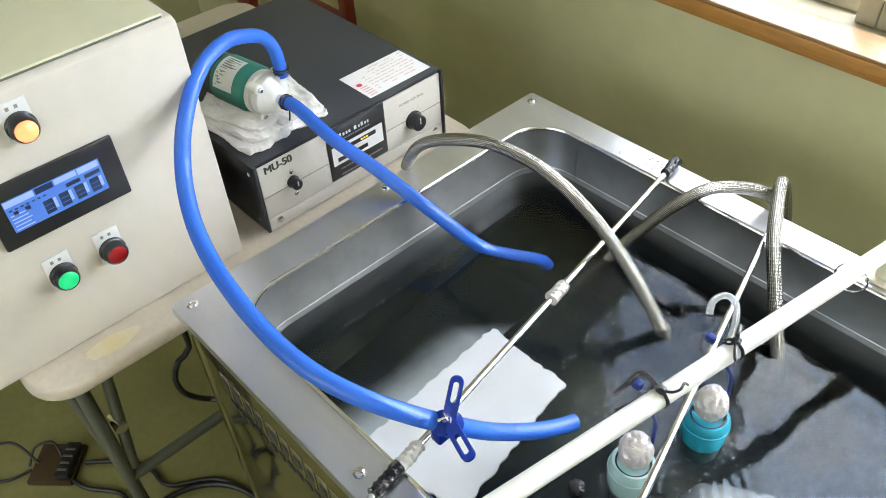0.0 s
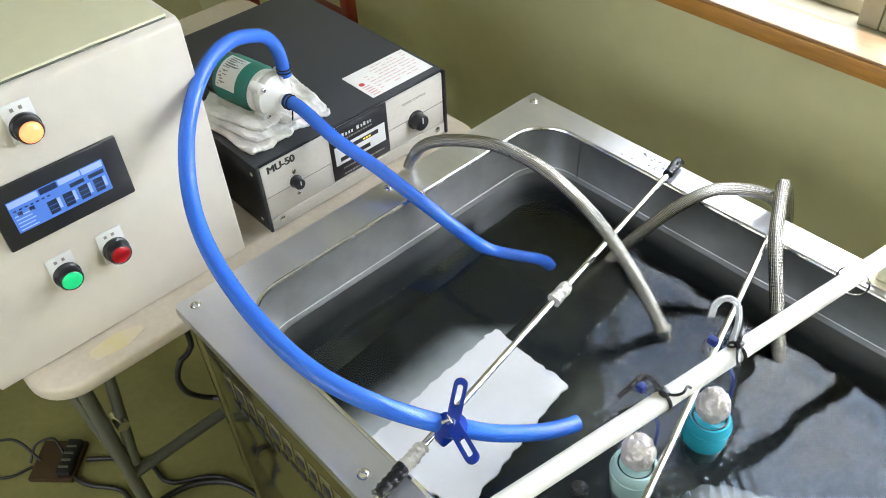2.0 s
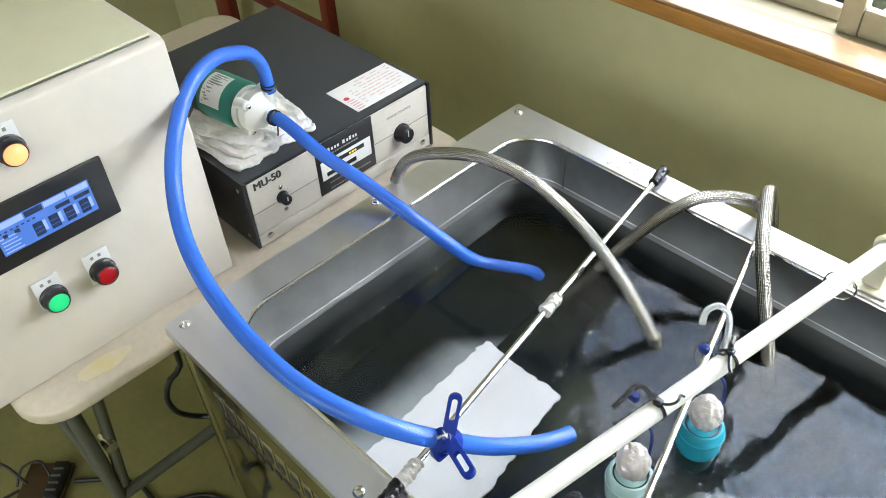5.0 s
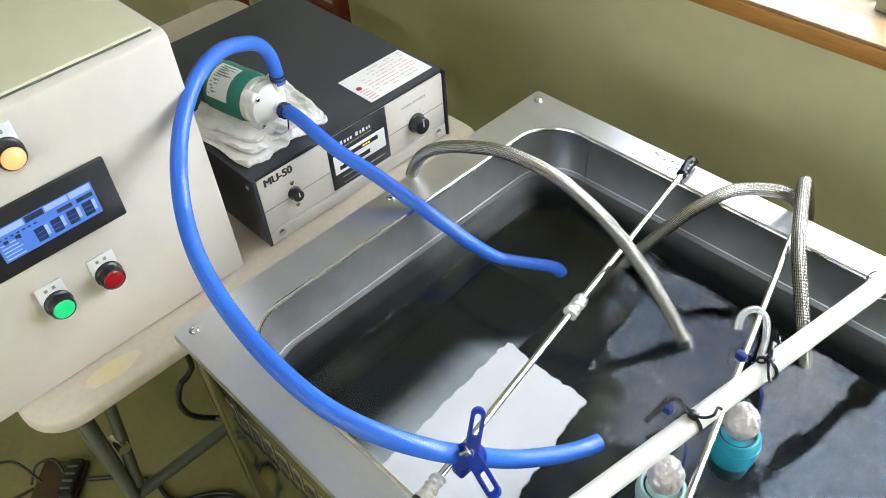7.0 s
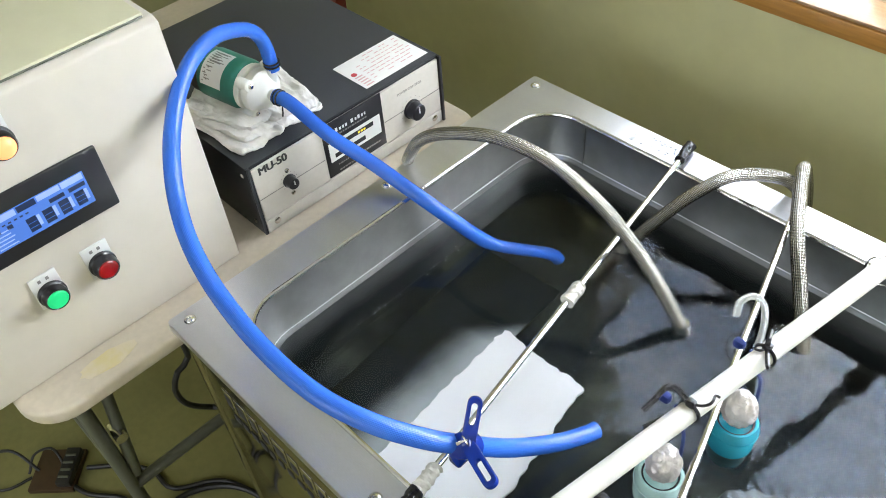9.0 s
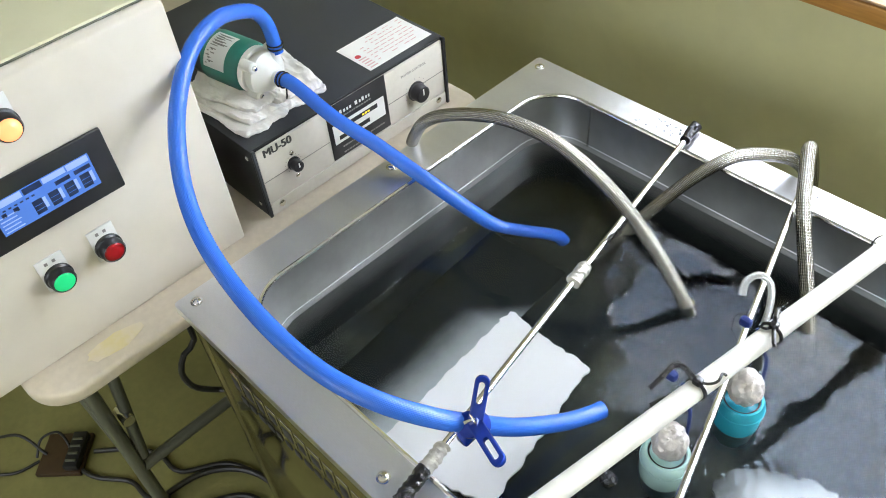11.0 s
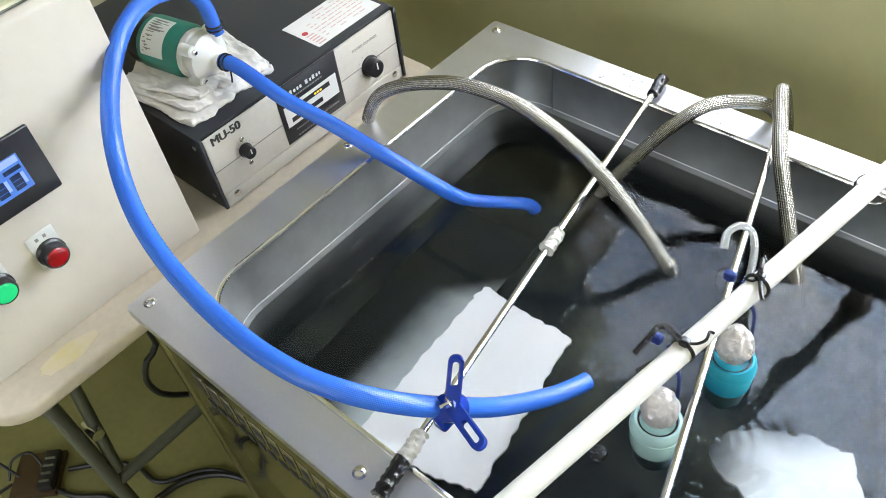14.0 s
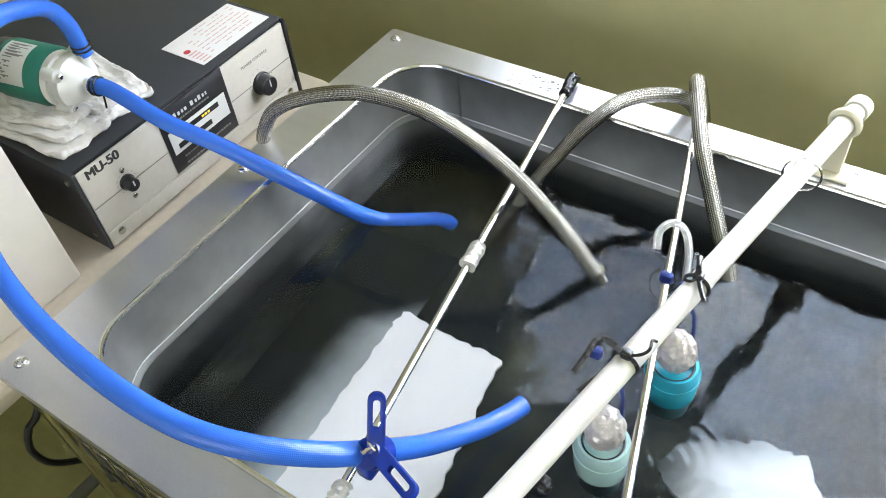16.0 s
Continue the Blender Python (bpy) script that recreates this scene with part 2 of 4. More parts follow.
# dimming by the water painted into the wall, board and sheet colours
M["fadedwall"] = depth_faded("depth_faded_basin_wall", (0.15, 0.16, 0.155), (0.014, 0.017, 0.018), 2, 0.705, 0.615, 0.05, 0.6)
M["sunkboard"] = depth_faded("edge_faded_white_board", (0.86, 0.92, 0.96), (0.045, 0.055, 0.062), 0, 0.010, -0.105, 0.06, 0.5, 0.02)
M["paleboard"] = depth_faded("depth_faded_white_sheet", (0.66, 0.73, 0.75), (0.016, 0.020, 0.022), 0, 0.285, 0.190, 0.03, 0.6, 0.31)

# water: clear, slightly tinted, with travelling ripples in its relief
M["water"] = material("tank_water", (1.0, 1.0, 1.0), 0.01, transmission=1.0, ior=1.33)
wt = M["water"].node_tree
wco = wt.nodes.new("ShaderNodeTexCoord")
wb = wt.nodes.new("ShaderNodeBump")
wn = wt.nodes.new("ShaderNodeTexNoise")
wn.inputs["Scale"].default_value, wn.inputs["Detail"].default_value = 30, 2
wt.links.new(wco.outputs["Object"], wn.inputs["Vector"])
wf = wt.nodes.new("ShaderNodeTexNoise")
wf.inputs["Scale"].default_value, wf.inputs["Detail"].default_value = 95, 2
wt.links.new(wco.outputs["Object"], wf.inputs["Vector"])
wa = wt.nodes.new("ShaderNodeMath")
wa.operation = "MULTIPLY_ADD"
wa.inputs[1].default_value = 0.16
wt.links.new(wf.outputs["Fac"], wa.inputs[0])
wt.links.new(wn.outputs["Fac"], wa.inputs[2])
wt.links.new(wa.outputs[0], wb.inputs["Height"])
wb.inputs["Strength"].default_value, wb.inputs["Distance"].default_value = 0.32, 0.0022
wt.links.new(wb.outputs[0], wt.nodes["Principled BSDF"].inputs["Normal"])


# ---- mesh tools ----
def obj(name, bm, mat, parent=None, label="", smooth=True):
    me = bpy.data.meshes.new(name)
    bm.normal_update()
    bm.to_mesh(me)
    bm.free()
    if smooth:
        me.shade_smooth()
        me.set_sharp_from_angle(angle=radians(35))
    ob = new(name, me)
    if mat:
        me.materials.append(mat)
    if parent:
        ob.parent = parent
    if label:
        ob["label"] = label
    return ob


def part(name, bm, mat, parent, label="", smooth=True):
    return obj(name, bm, mat, parent, label, smooth)


def thing(name, x, y, z, label, category, group=""):
    ob = new(name)
    ob.empty_display_size = 0.02
    ob.matrix_basis = pose(x, y, z)
    return tagged(ob, label, category, group)


def box(lo, hi, r=0.0, seg=2, bm=None):
    b = bmesh.new()
    lo, hi = Vector(lo), Vector(hi)
    bmesh.ops.create_cube(b, size=1, matrix=Matrix.Translation((lo + hi) / 2) @ Matrix.Diagonal((*(hi - lo), 1)))
    if r:
        bmesh.ops.bevel(b, geom=b.edges[:], offset=r, segments=seg, profile=0.5, affect="EDGES")
    return join(bm, b)


def join(bm, b):
    if bm is None:
        return b
    me = bpy.data.meshes.new("tmp")
    b.to_mesh(me)
    b.free()
    bm.from_mesh(me)
    bpy.data.meshes.remove(me)
    return bm


def spun(profile, m=None, n=32, bm=None):
    """A lathe body round z from (radius, height) pairs."""
    b = bmesh.new()
    rings = []
    for r, z in profile:
        rings.append([b.verts.new((r * math.cos(2 * math.pi * k / n), r * math.sin(2 * math.pi * k / n), z)) for k in range(n)])
    for a, c in zip(rings, rings[1:]):
        for k in range(n):
            b.faces.new((a[k], a[(k + 1) % n], c[(k + 1) % n], c[k]))
    b.faces.new(rings[0][::-1])
    b.faces.new(rings[-1])
    if m is not None:
        b.transform(m)
    return join(bm, b)


def curve_points(pts, step=0.006):
    """A smooth line through the points, evenly divided."""
    p = [Vector(q) for q in pts]
    p = [p[0] * 2 - p[1]] + p + [p[-1] * 2 - p[-2]]
    out = []
    for i in range(1, len(p) - 2):
        a, b, c, d = p[i - 1:i + 3]
        n = max(2, int((c - b).length / step))
        for k in range(n):
            t = k / n
            out.append(0.5 * (2 * b + (c - a) * t + (2 * a - 5 * b + 4 * c - d) * t * t + (3 * b - a - 3 * c + d) * t ** 3))
    return out + [p[-2]]


def tube(pts, r, n=16, step=0.006, smooth=True, bm=None, closed=False, bore=0.0):
    """A round tube along a line, with coordinates round and along it. r: one radius or one for each end."""
    line = curve_points(pts, step) if smooth else [Vector(q) for q in pts]
    b = bmesh.new()
    uv = b.loops.layers.uv.new("UVMap")
    rings, side, run = [], None, [0.0]
    for i, q in enumerate(line):
        d = (line[min(i + 1, len(line) - 1)] - line[max(i - 1, 0)]).normalized()
        if side is None:
            side = d.cross(Vector((0, 0, 1)) if abs(d.z) < 0.9 else Vector((1, 0, 0))).normalized()
        else:
            side = (side - d * side.dot(d)).normalized()
            run.append(run[-1] + (q - line[i - 1]).length)
        up = d.cross(side)
        f = i / max(1, len(line) - 1)
        rr = r if isinstance(r, (int, float)) else r[0] + (r[1] - r[0]) * f
        rings.append([b.verts.new(q + (side * math.cos(2 * math.pi * k / n) + up * math.sin(2 * math.pi * k / n)) * rr) for k in range(n)])
    for i in range(len(rings) - 1):
        for k in range(n):
            k2 = (k + 1) % n
            f = b.faces.new((rings[i][k], rings[i][k2], rings[i + 1][k2], rings[i + 1][k]))
            for loop, (uu, vv) in zip(f.loops, ((k, i), (k + 1, i), (k + 1, i + 1), (k, i + 1))):
                loop[uv].uv = (uu / n, run[vv])
    if bore:
        for ring in (rings[0], rings[-1]):
            c = sum((v.co for v in ring), Vector()) / n
            inner = [b.verts.new(c + (v.co - c) * bore) for v in ring]
            deep = [b.verts.new(v.co + (line[1] - line[0] if ring is rings[0] else line[-2] - line[-1]).normalized() * 0.02) for v in inner]
            for k in range(n):
                k2 = (k + 1) % n
                b.faces.new((ring[k2], ring[k], inner[k], inner[k2]))
                b.faces.new((inner[k2], inner[k], deep[k], deep[k2]))
            b.faces.new(deep)
    else:
        b.faces.new(rings[0][::-1])
        b.faces.new(rings[-1])
    bmesh.ops.recalc_face_normals(b, faces=b.faces[:])
    return join(bm, b)


def torus(m, R, r, n=28, k=10, bm=None):
    b = bmesh.new()
    g = [[b.verts.new(((R + r * math.cos(2 * math.pi * j / k)) * math.cos(2 * math.pi * i / n), (R + r * math.cos(2 * math.pi * j / k)) * math.sin(2 * math.pi * i / n), r * math.sin(2 * math.pi * j / k))) for j in range(k)] for i in range(n)]
    for i in range(n):
        for j in range(k):
            b.faces.new((g[i][j], g[(i + 1) % n][j], g[(i + 1) % n][(j + 1) % k], g[i][(j + 1) % k]))
    b.transform(m)
    return join(bm, b)


def axis_pose(p, d):
    """z along d, at p."""
    return Matrix.Translation(p) @ Vector(d).to_track_quat("Z", "Y").to_matrix().to_4x4()


def lettering(name, text, size, m, mat, parent, label="", depth=0.0006, bold=0.0):
    cu = bpy.data.curves.new(name, "FONT")
    cu.body, cu.size, cu.extrude = text, size, depth
    cu.align_x, cu.align_y = "LEFT", "BOTTOM"
    tmp = bpy.data.objects.new(name, cu)
    scene.collection.objects.link(tmp)
    dg = bpy.context.evaluated_depsgraph_get()
    me = bpy.data.meshes.new_from_object(tmp.evaluated_get(dg))
    bpy.data.objects.remove(tmp)
    fat = bmesh.new()
    for k in range(5 if bold else 1):
        cp = me.copy()
        cp.transform(m @ Matrix.Translation(((k - 2) * bold * size, (k % 2) * bold * size, k * 0.00008)))
        fat.from_mesh(cp)
        bpy.data.meshes.remove(cp)
    fat.to_mesh(me)
    fat.free()
    me.materials.clear()
    me.materials.append(mat)
    ob = new(name, me)
    ob.parent = parent
    if label:
        ob["label"] = label
    return ob


def rounded(x0, y0, x1, y1, r, n=8):
    pts = []
    for cx, cy, a0 in ((x1 - r, y1 - r, 0), (x0 + r, y1 - r, 90), (x0 + r, y0 + r, 180), (x1 - r, y0 + r, 270)):
        for k in range(n + 1):
            a = radians(a0 + 90 * k / n)
            pts.append((cx + r * math.cos(a), cy + r * math.sin(a)))
    return pts


def slab(outline, z0, z1, bevel=0.0, bm=None):
    b = bmesh.new()
    f = b.faces.new([b.verts.new((x, y, z0)) for x, y in outline])
    e = bmesh.ops.extrude_face_region(b, geom=[f])
    bmesh.ops.translate(b, verts=[v for v in e["geom"] if isinstance(v, bmesh.types.BMVert)], vec=(0, 0, z1 - z0))
    bmesh.ops.recalc_face_normals(b, faces=b.faces[:])
    if bevel:
        edges = [ed for ed in b.edges if abs(ed.verts[0].co.z - ed.verts[1].co.z) < 1e-6]
        bmesh.ops.bevel(b, geom=edges, offset=bevel, segments=3, profile=0.5, affect="EDGES")
    return join(bm, b)


def screw(parent, p, d=(0, 0, 1), r=0.0062, name="screw"):
    bm = spun([(r * 1.35, 0), (r * 1.35, 0.001), (r, 0.0012), (r * 0.95, 0.0032), (r * 0.6, 0.0045), (r * 0.3, 0.0048), (r * 0.3, 0.003)], axis_pose(p, d), 18)
    return part(name, bm, M["chrome"], parent, "domed steel screw")


# ---- the room ----
def setting(name, bm, mat, label, smooth=False):
    return tagged(obj(name, bm, mat, None, "", smooth), label, "", "", "structure")


def build_room():
    setting("floor", box((-1.9, -2.4, -0.05), (2.8, WALL + 0.15, 0.0)), M["floor"], "olive beige vinyl floor with scuffs")
    setting("ceiling", box((-1.9, -2.4, 2.5), (2.8, WALL + 0.15, 2.6)), M["ceiling"], "white board ceiling")
    w = box((-1.9, WALL, 0), (2.8, WALL + 0.15, 0.922))
    box((-1.9, WALL, 0.922), (-0.05, WALL + 0.15, 2.5), bm=w)
    box((2.3, WALL, 0.922), (2.8, WALL + 0.15, 2.5), bm=w)
    box((-0.05, WALL, 2.15), (2.3, WALL + 0.15, 2.5), bm=w)
    setting("wall_north", w, M["wall"], "olive cream painted wall with a window opening")
    setting("wall_west", box((-2.0, -2.4, 0), (-1.9, WALL + 0.15, 2.5)), M["wall"], "olive cream painted side wall")
    # unseen south wall; its opening is added to go with the fill lamp
    e = box((-1.9, -2.5, 0), (2.8, -2.4, 0.95))
    box((-1.9, -2.5, 2.15), (2.8, -2.4, 2.5), bm=e)
    box((-1.9, -2.5, 0.95), (-1.0, -2.4, 2.15), bm=e)
    box((2.0, -2.5, 0.95), (2.8, -2.4, 2.15), bm=e)
    setting("wall_south", e, M["wall"], "olive cream painted wall with a window opening")
    setting("wall_east", box((2.8, -2.4, 0), (2.9, WALL + 0.15, 2.5)), M["wall"], "olive cream painted side wall")
    sill = setting("window_sill", box((-0.049, 0.95, 0.9525), (2.299, WALL + 0.045, 0.958), 0.002), M["wood"], "pale varnished wooden window sill", True)
    part("front_edge", box((-0.30, 0.947, 0.922), (2.5, 0.9785, 0.952), 0.004), M["wood_edge"], sill, "orange brown varnished edge")
    part("sill_board", box((-0.0495, 0.979, 0.9225), (2.2995, WALL + 0.045, 0.952), 0.001), M["wood"], sill)
    # window: two sashes in a beige frame
    win = setting("window_1", box((-0.0495, WALL + 0.05, 0.9225), (2.3, WALL + 0.149, 0.948), 0.003), M["frame"], "beige metal sliding window above the sill")
    for name, lo, hi in (("window_frame", (-0.0495, 1.04, 0.949), (-0.01, 1.125, 2.149)), ("window_frame", (2.26, 1.04, 0.949), (2.2995, 1.125, 2.149)), ("window_frame", (-0.009, 1.04, 2.11), (2.259, 1.125, 2.149)),
                         ("stile", (0.386, 1.055, 0.949), (0.421, 1.08, 2.109)), ("stile", (1.32, 1.055, 0.949), (1.36, 1.08, 2.109)),
                         ("rail", (0.422, 1.057, 0.949), (1.319, 1.078, 0.997)), ("rail", (-0.009, 1.087, 0.949), (0.385, 1.107, 0.974)), ("rail", (1.361, 1.087, 0.949), (2.259, 1.107, 0.987))):
        part(name, box(lo, hi, 0.003), M["frame"], win)
    for lo, hi, mat in (((0.422, 1.065, 0.998), (1.319, 1.069, 2.109), "pane"), ((-0.009, 1.095, 0.975), (0.385, 1.099, 2.109), "screened"), ((1.361, 1.095, 0.988), (2.259, 1.099, 2.109), "pane")):
        g = part("pane", box(lo, hi), M[mat], win)
        g.visible_shadow = False
    # outdoors: overcast sky with broken cloud far behind the window
    setting("backdrop", box((-40, 9.0, -0.8), (42, 9.1, 45)), M["cloud"], "bright overcast sky outside the window")
    setting("ground", box((-600, -600, -0.9), (600, 600, -0.8)), M["earth"], "bare ground outside the window")


def build_hedge():
    rng = random.Random(5)
    verts, faces = [], []
    for _ in range(5000):
        x = rng.uniform(-4, 6)
        top = 1.05 + 0.22 * noise.noise((x * 1.3, 0, 3)) + (0.35 if x < 0.2 else 0.0)
        z = -0.8 + (top + 0.8) * rng.random() ** 0.8
        y = 3.2 + rng.uniform(-0.35, 0.35)
        a, s = rng.uniform(0, 6.28), rng.uniform(0.05, 0.11)
        d1 = Vector((math.cos(a), rng.uniform(-0.5, 0.5), math.sin(a))).normalized() * s
        d2 = d1.orthogonal().normalized() * s * 0.5
        c = Vector((x, y, z))
        i = len(verts)
        verts += [c - d1, c + d2, c + d1, c - d2]
        faces.append((i, i + 1, i + 2, i + 3))
    me = bpy.data.meshes.new("hedge")
    me.from_pydata(verts, [], faces)
    me.materials.append(M["hedge"])
    tagged(new("hedge", me), "dark clipped hedge outside the window", "hedge", "", "stuff")


# ---- the tank ----
TX0, TX1, TY0, TY1 = -0.021, 0.96, -0.024, 0.732
IX0, IX1, IY0, IY1 = 0.046, 0.90, 0.036, 0.680
CORNER = 0.072


def build_tank():
    tank = thing("ultrasonic_tank", 0.47, 0.35, 0, "stainless steel ultrasonic cleaning tank filled with dark water", "tank")
    inv = Matrix.Translation((-0.47, -0.35, 0))

    def p(name, bm, mat, label="", parent=tank):
        bm.transform(inv)
        return part(name, bm, M[mat], parent, label)

    n = 8
    outer, inner = rounded(TX0, TY0, TX1, TY1, 0.006, n), rounded(IX0, IY0, IX1, IY1, CORNER, n)
    bm = bmesh.new()
    ot, it = [bm.verts.new((x, y, RIM)) for x, y in outer], [bm.verts.new((x, y, RIM)) for x, y in inner]
    ob, ib = [bm.verts.new((x, y, RIM - 0.004)) for x, y in outer], [bm.verts.new((x, y, RIM - 0.004)) for x, y in inner]
    k = len(outer)
    for i in range(k):
        j = (i + 1) % k
        bm.faces.new((ot[i], ot[j], it[j], it[i]))
        bm.faces.new((ob[j], ob[i], ib[i], ib[j]))
        bm.faces.new((ob[i], ob[j], ot[j], ot[i]))
        bm.faces.new((it[i], it[j], ib[j], ib[i]))
    p("flange", bm, "steel", "brushed steel flange with water drops")
    # rounded bright lip round the opening
    lip = [(x, y, RIM - 0.0005) for x, y in rounded(IX0, IY0, IX1, IY1, CORNER, 14)]
    p("lip", tube(lip + lip[:1], 0.0035, 8, smooth=False), "chrome", "polished rolled lip")
    # basin walls, with a ledge line, and bottom
    bm = bmesh.new()
    rings = []
    for off, z in ((0.0005, RIM - 0.0042), (0.002, WATER + 0.006), (0.006, WATER - 0.002), (0.008, 0.40), (0.03, 0.37)):
        rings.append([bm.verts.new((x, y, z)) for x, y in rounded(IX0 + off, IY0 + off, IX1 - off, IY1 - off, CORNER, n)])
    for a, b in zip(rings, rings[1:]):
        for i in range(k):
            j = (i + 1) % k
            bm.faces.new((a[i], b[i], b[j], a[j]))
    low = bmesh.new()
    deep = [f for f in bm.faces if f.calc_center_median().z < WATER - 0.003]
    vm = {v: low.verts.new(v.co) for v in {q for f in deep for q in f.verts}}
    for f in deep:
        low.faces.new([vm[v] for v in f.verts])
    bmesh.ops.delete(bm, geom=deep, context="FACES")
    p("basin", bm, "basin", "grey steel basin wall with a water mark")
    # the water's darkening with depth is in this wall's colour
    p("basin_lower", low, "fadedwall", "lower basin wall with the water's depth fade painted on")
    p("basin_floor", slab(rounded(IX0 + 0.03, IY0 + 0.03, IX1 - 0.03, IY1 - 0.03, 0.05), 0.362, 0.3695), "deepfloor")
    mark = [(x, y, WATER + 0.007) for x, y in rounded(IX0 + 0.0022, IY0 + 0.0022, IX1 - 0.0022, IY1 - 0.0022, CORNER, n)]
    p("water_mark", tube(mark + mark[:1], 0.0009, 6, smooth=False), "steel", "thin scale line at the water level")
    p("weld", tube([(0.135, IY1 - 0.001, RIM - 0.006), (0.135, IY1 - 0.003, WATER - 0.05)], 0.0018, 6), "basin")
    # folded skirt and cladding
    for lo, hi in (((TX0 + 0.002, TY0, 0.772), (TX1 - 0.002, TY0 + 0.003, 0.7855)), ((TX0 + 0.002, TY1 - 0.003, 0.772), (TX1 - 0.002, TY1, 0.7855)),
                   ((TX0, TY0 + 0.004, 0.772), (TX0 + 0.003, TY1 - 0.004, 0.7855)), ((TX1 - 0.003, TY0 + 0.004, 0.772), (TX1, TY1 - 0.004, 0.7855))):
        p("skirt", box(lo, hi, 0.001), "steel")
    for lo, hi in (((0.012, -0.014, 0.12), (0.93, -0.010, 0.771)), ((0.012, 0.720, 0.12), (0.93, 0.724, 0.771))):
        p("cladding", box(lo, hi, 0.001), "mirror", "polished steel cladding panel")
    for lo, hi in (((-0.004, 0.008, 0.12), (0.0, 0.702, 0.771)), ((0.944, 0.008, 0.12), (0.948, 0.702, 0.771))):
        p("cladding", box(lo, hi, 0.001), "mirror", "polished steel cladding panel")
    for x in (-0.010, 0.931):
        for y in (-0.016, 0.703):
            p("corner_post", box((x, y, 0.0), (x + 0.021, y + 0.023, 0.7715), 0.003), "mirror", "square steel corner post")
    # maker's lettering as plain dark and pale bars
    rng = random.Random(3)
    x = 0.055
    for i in range(11):
        w = rng.uniform(0.020, 0.030)
        p("letter_bar", box((x, -0.0152, 0.652), (x + w, -0.0141, 0.700), 0.0005), "chrome")
        p("letter_bar", box((x + 0.004, -0.0162, 0.657 + rng.uniform(0, 0.014)), (x + w - 0.004, -0.0153, 0.695 - rng.uniform(0, 0.012)), 0.0004), "ink")
        x += w + 0.006
    for i in range(14):
        p("letter_bar", box((0.06 + i * 0.021, -0.0152, 0.625), (0.072 + i * 0.021 + rng.uniform(0, 0.004), -0.0141, 0.640), 0.0005), "ink")
    for x, y in ((0, 0), (0, 0.709), (0.379, 0), (0.93, 0), (0.93, 0.709), (-0.002, 0.36), (0.372, 0.715), (0.66, 0.0)):
        s = screw(tank, (x - 0.47, y - 0.35, RIM))
    return tank


def build_water():
    bm = bmesh.new()
    nx, ny = 300, 228
    x0, x1, y0, y1 = IX0 - 0.003, IX1 + 0.003, IY0 - 0.003, IY1 + 0.003
    g = []
    for i in range(nx + 1):
        row = []
        for j in range(ny + 1):
            x, y = x0 + (x1 - x0) * i / nx, y0 + (y1 - y0) * j / ny
            h = 0.0007 * noise.noise((x * 22, y * 22, 1.7)) + 0.0009 * noise.noise((x * 7, y * 7, 4.1))
            d = math.hypot(x - 0.63, y - 0.30)
            h += 0.0005 * math.sin(d * 420) * math.exp(-d * 14)
            for bx, by in ((0.601, 0.384), (0.577, 0.262)):
                d = math.hypot(x - bx, y - by)
                h += 0.00035 * math.sin(d * 900 + 3 * noise.noise((x * 12, y * 12, 8))) * math.exp(-max(0.0, d - 0.03) * 30) * (0.6 + noise.noise((x * 30, y * 30, 3)))
            row.append(bm.verts.new((x - 0.47, y - 0.35, h)))
        g.append(row)
    for i in range(nx):
        for j in range(ny):
            bm.faces.new((g[i][j], g[i + 1][j], g[i + 1][j + 1], g[i][j + 1]))
    ob = obj("water", bm, M["water"])
    ob.matrix_basis = pose(0.47, 0.35, WATER)
    ob.visible_shadow = False
    return tagged(ob, "dark rippling water in the tank", "", "", "structure")


def build_murk():
    """Drifting murk in the lower water."""
    bm = bmesh.new()
    for k in range(6):
        z = 0.600 - 0.022 * k
        g = [[bm.verts.new((IX0 + 0.010 + (IX1 - IX0 - 0.020) * i / 60, IY0 + 0.010 + (IY1 - IY0 - 0.020) * j / 46, z + 0.006 * noise.noise((i * 0.25, j * 0.25, k * 3.7)))) for j in range(47)] for i in range(61)]
        for i in range(60):
            for j in range(46):
                bm.faces.new((g[i][j], g[i + 1][j], g[i + 1][j + 1], g[i][j + 1]))
    ob = tagged(obj("silty_water", bm, M["murk"]), "dark silty lower water in the tank", "", "", "stuff")
    ob.visible_shadow = False


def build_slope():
    """Pale sheet leaning from the white board down into dark water, added as glow."""
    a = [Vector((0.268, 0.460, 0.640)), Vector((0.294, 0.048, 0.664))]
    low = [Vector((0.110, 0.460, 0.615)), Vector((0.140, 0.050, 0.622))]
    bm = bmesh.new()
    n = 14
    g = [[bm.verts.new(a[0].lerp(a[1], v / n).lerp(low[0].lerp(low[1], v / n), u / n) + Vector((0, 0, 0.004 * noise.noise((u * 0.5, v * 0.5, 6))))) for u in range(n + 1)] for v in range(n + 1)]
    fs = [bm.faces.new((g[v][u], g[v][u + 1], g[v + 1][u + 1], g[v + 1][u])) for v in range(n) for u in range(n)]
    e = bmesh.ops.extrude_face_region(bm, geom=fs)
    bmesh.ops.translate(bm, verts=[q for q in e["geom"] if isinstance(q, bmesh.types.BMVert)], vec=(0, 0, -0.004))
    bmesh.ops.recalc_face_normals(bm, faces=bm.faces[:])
    # brightness fades out through the sheet's colour
    tagged(obj("submerged_board", bm, M["paleboard"]), "pale sheet added as a glow in dark water, its fade painted on", "board", "boards in the tank")


